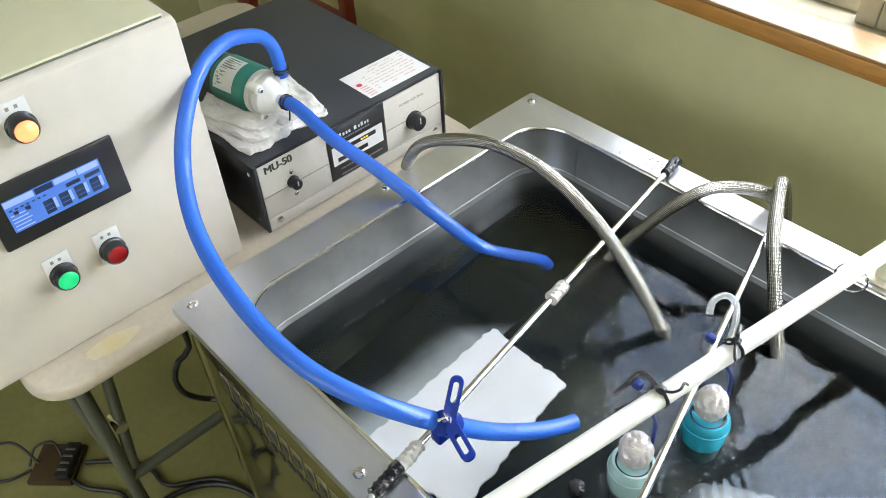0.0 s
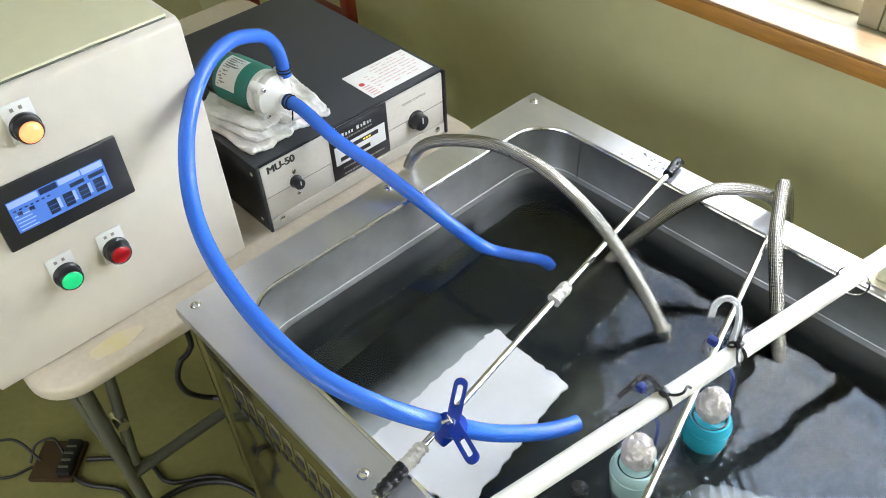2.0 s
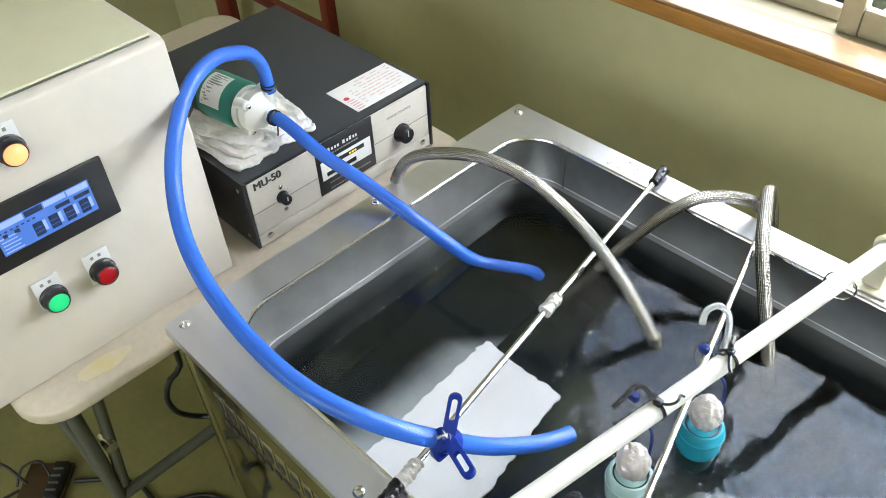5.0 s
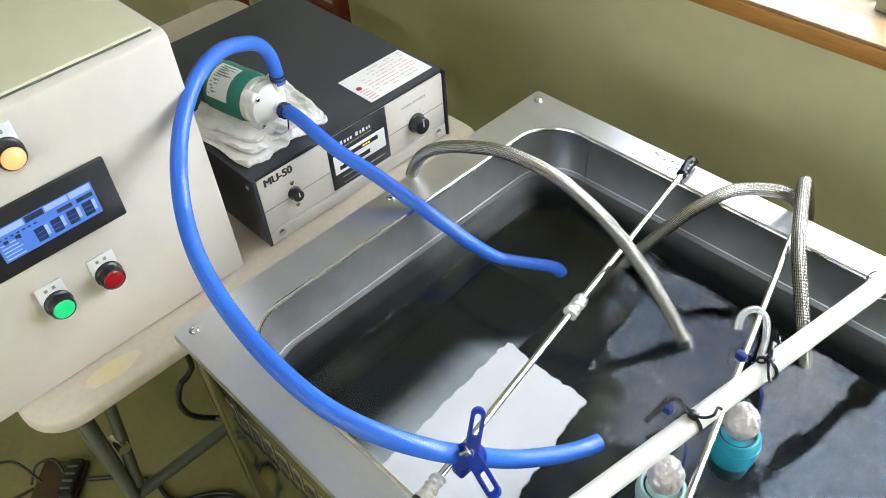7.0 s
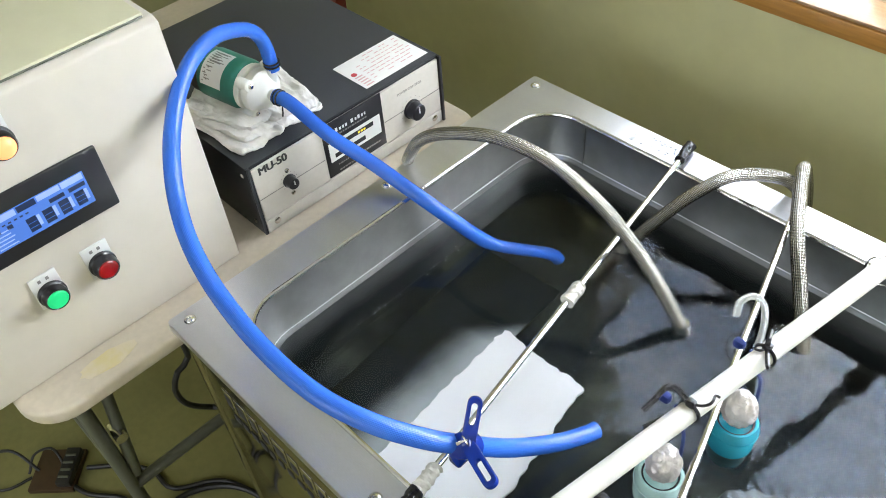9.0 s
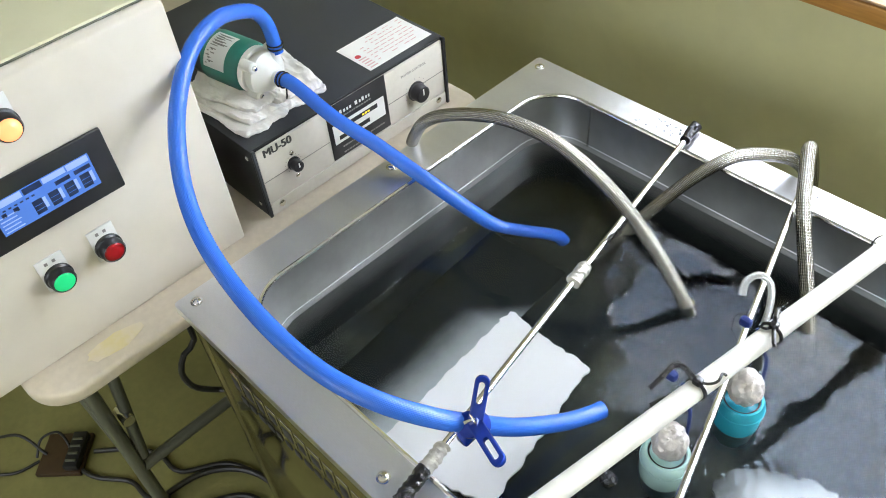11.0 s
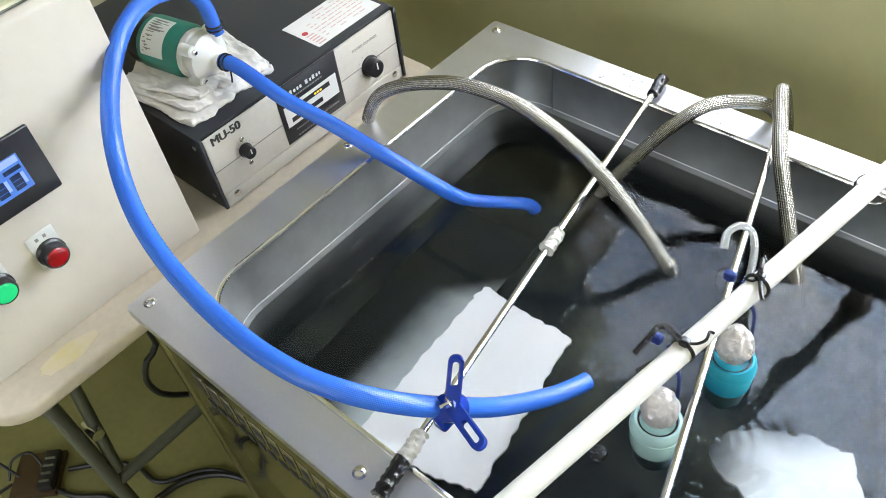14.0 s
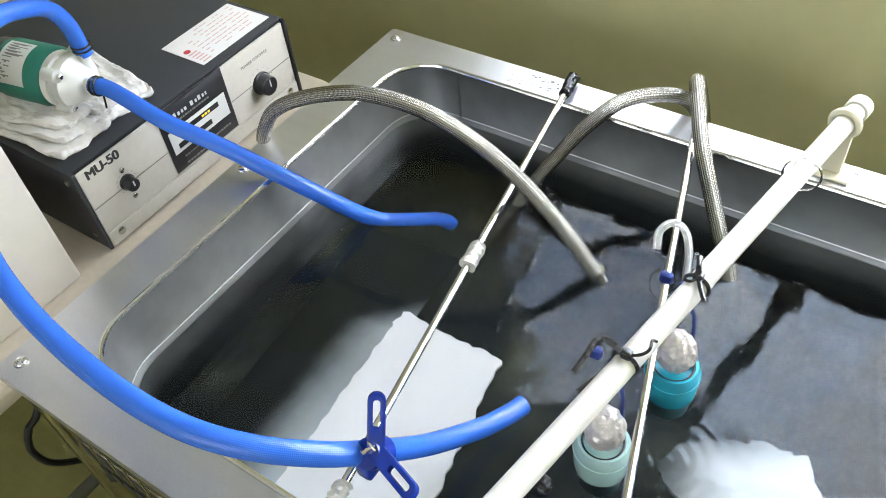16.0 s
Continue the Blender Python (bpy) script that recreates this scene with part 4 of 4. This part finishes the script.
def build_pump():
    pu = thing("pump", PUMP.x, PUMP.y, PUMP.z - 0.04, "teal motor pump with a white plastic head", "pump")
    inv = Matrix.Translation((-PUMP.x, -PUMP.y, -PUMP.z + 0.04))

    def p(name, bm, mat, label="", parent=pu):
        bm.transform(inv)
        return part(name, bm, M[mat], parent, label)

    ax = axis_pose(PUMP, PAX)
    p("end_cap", spun([(0.028, -0.034), (0.036, -0.030), (0.039, -0.020), (0.0395, 0.002)], ax, 36), "black", "black fan cover")
    body = p("motor", spun([(0.040, 0.002), (0.0415, 0.004), (0.0415, 0.074), (0.0385, 0.080), (0.036, 0.082)], ax, 40), "teal", "teal enamelled motor housing")
    # wrapped rating plate
    for r0, a0, a1, z0, z1, mat, nm in ((0.0419, 60, 150, 0.012, 0.058, "plate", "rating_plate"), (0.0423, 66, 100, 0.018, 0.052, "greyink", "print"), (0.0423, 106, 142, 0.020, 0.034, "greyink", "print")):
        b = bmesh.new()
        k = 16
        for ring in range(k):
            aa, ab = radians(a0 + (a1 - a0) * ring / k), radians(a0 + (a1 - a0) * (ring + 1) / k)
            zs = (z0, z1) if nm == "rating_plate" else (z0 + 0.004 * (ring % 3), z1 - 0.006 * (ring % 4))
            if nm == "print" and ring % 3 == 2:
                continue
            vs = [b.verts.new((r0 * math.cos(a), r0 * math.sin(a), z)) for a, z in ((aa, zs[0]), (ab, zs[0]), (ab, zs[1]), (aa, zs[1]))]
            b.faces.new(vs)
        b.transform(ax @ pose(0, 0, 0, 0, 0, 20))
        p(nm, b, mat, "silver rating plate" if nm == "rating_plate" else "", body)
    p("adapter", spun([(0.036, 0.082), (0.038, 0.084), (0.038, 0.094), (0.034, 0.096)], ax, 36), "white")
    head = p("pump_head", spun([(0.034, 0.096), (0.036, 0.099), (0.036, 0.113), (0.027, 0.119), (0.019, 0.126), (0.013, 0.129)], ax, 36), "white", "milky white pump head")
    for k in range(4):
        a = radians(45 + 90 * k)
        q = ax @ Vector((0.037 * math.cos(a), 0.037 * math.sin(a), 0.092))
        p("lug", spun([(0.009, 0), (0.009, 0.022), (0.007, 0.024)], axis_pose(q, PAX), 14), "white", "", head)
        p("bolt", spun([(0.0045, 0.024), (0.0045, 0.028), (0.003, 0.029)], axis_pose(q, PAX), 6), "chrome", "hex bolt", head)
    p("outlet", tube([TOPPORT + Vector((0, -0.008, -0.018)), TOPPORT + Vector((0, 0, 0.012))], 0.0092, 16), "white", "", head)
    p("inlet", tube([PUMP + PAX * 0.12, PUMP + PAX * 0.148], 0.0092, 16), "white", "", head)


HOSE_R = 0.0112
TOPPORT = Vector((-0.224, 0.338, 0.917))
FRONTPORT = PUMP + PAX * 0.136
HOSE_A = [tuple(TOPPORT), (-0.229, 0.337, 0.962), (-0.222, 0.318, 0.996), (-0.204, 0.282, 1.021), (-0.186, 0.238, 1.037), (-0.160, 0.187, 1.037), (-0.129, 0.142, 1.022), (-0.094, 0.104, 1.002), (-0.055, 0.074, 0.986),
          (-0.016, 0.049, 0.962), (0.034, 0.028, 0.944), (0.090, 0.014, 0.930), (0.149, 0.006, 0.919), (0.209, 0.002, 0.913), (0.271, 0.002, 0.911), (0.326, 0.009, 0.910), (0.374, 0.029, 0.899), (0.409, 0.061, 0.874),
          (0.424, 0.096, 0.838), (0.440, 0.152, 0.780), (0.458, 0.215, 0.734), (0.470, 0.258, 0.714), (0.475, 0.277, 0.709)]


def wire_tie(name, p, d, r, parent, tail=True):
    b = torus(axis_pose(p, d), r, 0.0014, 24, 8)
    if tail:
        q = Vector(p) + Vector((0, 0, -r))
        tube([q, q + Vector((0.003, -0.004, -0.012)), q + Vector((0.0, -0.004, -0.020))], 0.0014, 8, bm=b)
    return part(name, b, M["rubber"], parent, "black wire tie")


def build_blue_hoses():
    a = tagged(obj("blue_hose", tube(HOSE_A, HOSE_R, 24, 0.004, bore=0.72), M["hose"]), "glossy blue reinforced hose looping from the pump to the water", "hose", "blue hoses")
    for k in (0.010, 0.016):
        wire_tie("wire_tie", TOPPORT + Vector((0.001, 0, k)), (0, 0, 1), HOSE_R + 0.001, a, k > 0.012)
    pts = [tuple(FRONTPORT), tuple(FRONTPORT + PAX * 0.03 + Vector((0, 0.002, -0.004))), (-0.087, 0.331, 0.860), (-0.018, 0.351, 0.832), (0.040, 0.365, 0.807), (0.078, 0.377, 0.787), (0.116, 0.404, 0.745), (0.138, 0.432, 0.706), (0.160, 0.454, 0.686), (0.190, 0.484, 0.668), (0.204, 0.498, 0.660), (0.214, 0.509, 0.648), (0.218, 0.515, 0.632)]
    b = tagged(obj("blue_hose", tube(pts, HOSE_R, 24, 0.004, bore=0.72), M["hose"]), "glossy blue reinforced hose running straight into the water", "hose", "blue hoses")
    for k in (0.006, 0.013):
        wire_tie("wire_tie", FRONTPORT + PAX * k, PAX, HOSE_R + 0.001, b, k > 0.01)


def build_braided_hoses():
    sets = (([(-0.020, 0.421, 0.7905), (-0.012, 0.423, 0.810), (0.007, 0.427, 0.841), (0.043, 0.432, 0.869), (0.098, 0.440, 0.894), (0.159, 0.449, 0.910), (0.225, 0.459, 0.907), (0.279, 0.466, 0.889), (0.334, 0.474, 0.854), (0.384, 0.482, 0.803), (0.425, 0.489, 0.749), (0.463, 0.493, 0.695), (0.469, 0.494, 0.682)], 0.0098, "steel braided hose arching from the flange into the water"),
            ([(0.470, 0.786, 0.66), (0.473, 0.776, 0.74), (0.468, 0.750, 0.795), (0.447, 0.717, 0.828), (0.404, 0.668, 0.838), (0.372, 0.629, 0.813), (0.342, 0.598, 0.769), (0.312, 0.571, 0.713), (0.292, 0.545, 0.66), (0.272, 0.515, 0.60)], 0.0098, "steel braided hose bent low over the back flange"),
            ([(0.480, 0.790, 0.66), (0.476, 0.780, 0.75), (0.468, 0.760, 0.820), (0.474, 0.727, 0.848), (0.493, 0.689, 0.840), (0.516, 0.653, 0.812), (0.556, 0.613, 0.758), (0.597, 0.575, 0.701), (0.615, 0.555, 0.66)], 0.0102, "steel braided hose bent tightly over the back flange"))
    for pts, r, lab in sets:
        h = tagged(obj("braided_hose", tube(pts, r, 20, 0.004), M["braid"]), lab, "hose", "braided hoses")
        end = Vector(pts[-2])
        d = (Vector(pts[-1]) - end).normalized()
        if pts[0][2] > 0.75:
            part("collar", spun([(0.0112, -0.004), (0.0112, 0.012)], axis_pose(end - d * 0.012, d), 20), M["chrome"], h, "bright end ferrule")


# ---- rods, pipe, bottles ----
def wrap(p, d, r, length, mat, parent, name, label, seed):
    """A lumpy wrapping round a rod."""
    b = spun([(r * 0.75, -length / 2)] + [(r, -length / 2 + length * k / 10) for k in range(11)] + [(r * 0.75, length / 2)], None, 20)
    for v in b.verts:
        k = 1 + 0.20 * noise.noise(v.co * 110 + Vector((seed, 0, 0))) + 0.12 * math.sin(v.co.z * 700 + v.co.x * 300)
        v.co.x *= k
        v.co.y *= k
    b.transform(axis_pose(p, d))
    return part(name, b, M[mat], parent, label)


def build_rods():
    for a, c, lab in (((0.3005, 0.722, 0.7995), (0.4178, -0.016, 0.7995), "thin steel rod across the tank with taped ends"), ((0.486, 0.712, 0.7995), (0.688, -0.016, 0.7995), "thin steel rod across the tank")):
        a, c = Vector(a), Vector(c)
        d = (c - a).normalized()
        rod = tagged(obj("support_rod", tube([a, c], 0.0045, 14, 0.05, smooth=False), M["chrome"]), lab, "rod", "rods across the tank")
        if a.x < 0.4:
            wrap(a + d * 0.012, d, 0.0085, 0.042, "rubber", rod, "end_tape", "black tape round the rod end", 1)
            wrap(a + d * 0.355, d, 0.0092, 0.034, "tape", rod, "foil_wrap", "silvery tape knot", 5)
            wrap(c - d * 0.070, d, 0.0088, 0.036, "tape", rod, "foil_wrap", "silvery tape wrap", 9)
            wrap(c - d * 0.030, d, 0.0092, 0.046, "rubber", rod, "end_tape", "black tape round the rod end", 13)


PIPE_A, PIPE_B = Vector((0.6625, 0.743, 0.865)), Vector((0.5264, -0.06, 0.865))


def build_pipe():
    d = (PIPE_B - PIPE_A).normalized()
    pipe = tagged(obj("plastic_pipe", tube([PIPE_A, PIPE_B], 0.0118, 24, 0.05, smooth=False, bore=0.8), M["pvc"]), "white plastic pipe laid across the tank in two holders", "pipe")
    part("end_cap", spun([(0.0145, -0.006), (0.0145, 0.010), (0.013, 0.011)], axis_pose(PIPE_A, d), 24), M["pvc"], pipe, "white pipe end collar")
    for y in (0.708, 0.004):
        f = (PIPE_A.y - y) / (PIPE_A.y - PIPE_B.y)
        c = PIPE_A.lerp(PIPE_B, f)
        h = thing("pipe_holder", c.x, c.y, RIM, "ivory plastic pipe holder standing on the flange", "pipe holder", "pipe holders")
        part("base_plate", box((-0.020, -0.016, 0.0003), (0.026, 0.016, 0.005), 0.0018), M["creamplastic"], h)
        part("upright", box((-0.013, -0.006, 0.0052), (0.013, 0.006, 0.062), 0.003), M["creamplastic"], h)
        part("ring", torus(axis_pose((0, 0, 0.075), d), 0.0158, 0.0042, 28, 10), M["creamplastic"], h)
    # metal ring, ties and hook on the pipe
    c = PIPE_A.lerp(PIPE_B, 0.165)
    r = tagged(obj("metal_ring", torus(axis_pose(c + Vector((0, 0, -0.0095)), d + Vector((0.25, 0, 0.12))), 0.0205, 0.0013, 32, 8), M["chrome"]), "thin steel ring hung on the pipe", "ring")
    for f, k in ((0.579, 1), (0.432, 2)):
        c = PIPE_A.lerp(PIPE_B, f)
        t = tagged(obj("cable_tie", torus(axis_pose(c, d), 0.0131, 0.0022, 24, 8), M["rubber"]), "black tie knotted round the pipe", "tie", "ties on the pipe")
        top = c + Vector((0, 0, 0.013))
        part("knot", box(top - Vector((0.005, 0.005, 0.002)), top + Vector((0.005, 0.005, 0.006)), 0.002), M["rubber"], t)
        if k == 1:
            tails = (([(0.552, 0.236, 0.880), (0.554, 0.256, 0.883), (0.555, 0.274, 0.885), (0.562, 0.281, 0.884), (0.573, 0.279, 0.882), tuple(top)], 0.0034),
                     ([(0.559, 0.231, 0.860), (0.566, 0.248, 0.862), (0.572, 0.262, 0.862)], 0.0034),
                     ([tuple(top), (0.595, 0.282, 0.882), (0.600, 0.290, 0.884), (0.598, 0.300, 0.884), (0.601, 0.304, 0.880)], 0.0016))
        else:
            tails = (([(0.597, 0.411, 0.890), (0.602, 0.398, 0.887), tuple(top)], 0.0028), ([tuple(top), (0.616, 0.374, 0.880), (0.620, 0.373, 0.876)], 0.0026),
                     ([(0.594, 0.388, 0.876), (0.600, 0.386, 0.880), tuple(top)], 0.0016))
        for q, r in tails:
            part("tail", tube(q, r, 8, 0.003), M["rubber"], t)
    c = Vector((0.600, 0.413, 0.852))
    hook = tube([c + Vector((-0.052, 0.018, 0.004)), c + Vector((-0.056, 0.030, 0.016)), c + Vector((-0.048, 0.043, 0.022)), c + Vector((-0.034, 0.045, 0.016)), c + Vector((-0.022, 0.030, 0.004)), c + Vector((-0.014, 0.008, -0.010)), c + Vector((-0.008, -0.006, -0.022))], 0.0042, 14, 0.003)
    tagged(obj("plastic_hook", hook, M["clear"]), "bent clear plastic hook tied beside the pipe", "hook")


def build_bottles():
    for x, y, z0, mat, lab, f in ((0.601, 0.384, 0.671, "cyan", "half sunk bottle with a cyan collar and a foil cap", 0.455), (0.577, 0.262, 0.672, "glassgreen", "half sunk pale green bottle with a foil cap", 0.60)):
        bt = thing("bottle", x, y, z0, lab, "bottle", "bottles in the tank")
        body = part("body", spun([(0.0255, 0.026), (0.0280, 0.028), (0.0290, 0.036), (0.0294, 0.062), (0.0284, 0.070), (0.0258, 0.0752), (0.0230, 0.0752), (0.0212, 0.0705), (0.0205, 0.064)], None, 48), M[mat], bt)
        # lower half split off and painted dark so the bottle fades out under water
        part("lower_body", spun([(0.018, -0.02), (0.023, -0.016), (0.0245, 0.0), (0.0245, 0.0258)], None, 40), M["dimglass"], bt, "lower bottle painted dim to fade out under the water")
        part("collar", torus(Matrix.Translation((0, 0, 0.060)), 0.0293, 0.0013, 48, 10), M[mat], body)
        # solid black ring draws the shade between collar and cap
        part("neck_shade", torus(Matrix.Translation((0, 0, 0.0725)), 0.0211, 0.0012, 40, 8), M["black"], body, "black ring painted in as shade of the neck gap")
        b = bmesh.new()
        bmesh.ops.create_icosphere(b, subdivisions=5, radius=1)
        for v in b.verts:
            n = v.co.normalized()
            k = 1 + 0.10 * noise.noise(n * 3.1 + Vector((x * 50, 0, 0))) + 0.06 * abs(noise.noise(n * 6.0)) + 0.045 * abs(noise.noise(n * 13.0 + Vector((x, 3, 1)))) - 0.03
            v.co = Vector((n.x * 0.0208 * k, n.y * 0.0208 * k, 0.098 + n.z * 0.027 * k))
            v.co.z = max(v.co.z, 0.0715)
        part("foil_cap", b, M["foil"], bt, "crumpled foil cap")
        c = PIPE_A.lerp(PIPE_B, f) - Vector((x, y, z0))
        part("cord", tube([Vector((0.010, 0.019, 0.090)), Vector((0.004, 0.026, 0.130)), c + Vector((0, 0.006, -0.014)), c + Vector((-0.010, 0.010, 0.006))], 0.0022, 8, 0.006), M["string"], bt, "dark blue cord")
        part("knot", box(c + Vector((-0.034, 0.012, -0.010)), c + Vector((-0.020, 0.022, 0.003)), 0.004), M["string"], bt)


def build_clamp():
    q = Vector((0.434, 0.092, 0.852))
    ob = thing("spring_clamp", q.x, q.y, q.z, "dark blue plastic spring clamp holding hose to rod", "clamp")
    hd = Vector((0.02, 0.10, -0.10)).normalized()
    part("jaw", spun([(0.0138, -0.012), (0.0145, -0.010), (0.0145, 0.010), (0.0138, 0.012)], axis_pose((0, 0, 0), hd), 24), M["clampblue"], ob)
    part("jaw", box((-0.015, -0.016, -0.030), (0.002, 0.006, -0.004), 0.004), M["clampblue"], ob)
    for end, w in ((Vector((-0.012, 0.030, 0.048)), 1), (Vector((0.060, -0.022, 0.018)), -1)):
        st = Vector((0.004, -0.002, 0.010))
        d = (end - st).normalized()
        side = d.cross(Vector((0.45, -0.45, 0.77))).normalized()
        up = side.cross(d)
        length = (end - st).length
        outer, inner = rounded(-0.008, -0.004, 0.008, length, 0.0075, 5), rounded(-0.0032, length * 0.40, 0.0032, length - 0.007, 0.003, 5)
        b = bmesh.new()
        rings = [[b.verts.new(st + side * x + d * y + up * z) for x, y in line] for line, z in ((outer, 0.0035), (inner, 0.0035), (inner, -0.0035), (outer, -0.0035))]
        m = len(outer)
        for q in range(4):
            for k in range(m):
                b.faces.new((rings[q][k], rings[q][(k + 1) % m], rings[(q + 1) % 4][(k + 1) % m], rings[(q + 1) % 4][k]))
        bmesh.ops.recalc_face_normals(b, faces=b.faces[:])
        bmesh.ops.bevel(b, geom=[e for e in b.edges if e.calc_face_angle(0) > 1.2], offset=0.0009, segments=2, profile=0.5, affect="EDGES")
        part("handle", b, M["clampblue"], ob, "slotted blue handle")
    part("spring", torus(axis_pose((0.002, -0.003, 0.016), (0.3, 0.9, 0.2)), 0.006, 0.0012, 20, 8), M["chrome"], ob)
    part("pin", tube([Vector((-0.003, -0.012, 0.014)), Vector((0.006, 0.008, 0.016))], 0.002, 10), M["chrome"], ob)


def build_plug():
    b = spun([(0.006, -0.012), (0.010, -0.011), (0.0115, -0.004), (0.0115, 0.002), (0.009, 0.0045), (0.004, 0.005)], None, 24)
    ob = obj("rubber_plug", b, M["rubber"])
    ob.matrix_basis = pose(0.537, 0.208, WATER + 0.002)
    tagged(ob, "small black rubber plug floating on the water", "plug")


def build_sheet():
    b = slab([(0.420, 0.373), (0.475, 0.407), (0.445, 0.500), (0.392, 0.465)], -0.0015, 0.0, 0.0004)
    ob = obj("acrylic_sheet", b, M["acrylic"])
    ob.visible_shadow = False
    ob.matrix_basis = pose(0, 0, 0.6935)
    tagged(ob, "clear acrylic sheet just under the water", "plastic sheet")
    tagged(obj("wire_loop", tube([(0.549, 0.456, 0.8), (0.54, 0.452, 0.79), (0.544, 0.443, 0.775), (0.558, 0.439, 0.765), (0.564, 0.444, 0.775)], 0.0012, 8, 0.003), M["rubber"]), "curled black wire hanging beside the pipe", "wire")


def build_drops():
    rng = random.Random(11)
    bm = bmesh.new()
    for _ in range(46):
        if rng.random() < 0.55:
            x, y = rng.uniform(0.21, 0.30), rng.uniform(0.695, 0.722)
        else:
            x, y = rng.uniform(0.3, 0.85), rng.uniform(0.695, 0.728)
        r = rng.uniform(0.0012, 0.0036)
        spun([(r, 0.0001), (r * 0.95, r * 0.25), (r * 0.7, r * 0.5), (r * 0.3, r * 0.62)], Matrix.Translation((x, y, RIM)), 10, bm)
    tagged(obj("water_drops", bm, M["drop"]), "water drops splashed on the back flange", "", "", "stuff")


def build_red_frame():
    fr = thing("red_frame", -0.826, 0.90, 0, "dark red painted metal frame standing behind the table", "frame")
    for lo, hi in (((-0.016, -0.016, 0), (0.016, 0.016, 0.950)), ((-0.526 - 0.05, -0.016, 0), (-0.526 + 0.03, 0.016, 0.950)), ((-0.526 + 0.031, -0.012, 0.564), (-0.017, 0.012, 0.594))):
        part("bar", box(lo, hi, 0.004), M["redpaint"], fr)


build_room()
build_hedge()
build_tank()
water = build_water()
build_murk()
build_slope()
build_boards()
build_table()
build_floor_things()
build_control_box()
build_generator()
build_towel()
build_pump()
build_blue_hoses()
build_braided_hoses()
build_rods()
build_pipe()
build_bottles()
build_clamp()
build_plug()
build_sheet()
build_red_frame()
build_drops()


def motions():
    """The water drifts a few millimetres to and fro, so that its ripples run."""
    rows = []
    for k in range(65):
        t = k * 0.25
        rows.append((t, pose(0.47 + 0.0022 * math.sin(2.1 * t), 0.35 + 0.0022 * math.cos(1.7 * t), WATER + 0.0002 * math.sin(5 * t))))
    walk(water, rows)


motions()
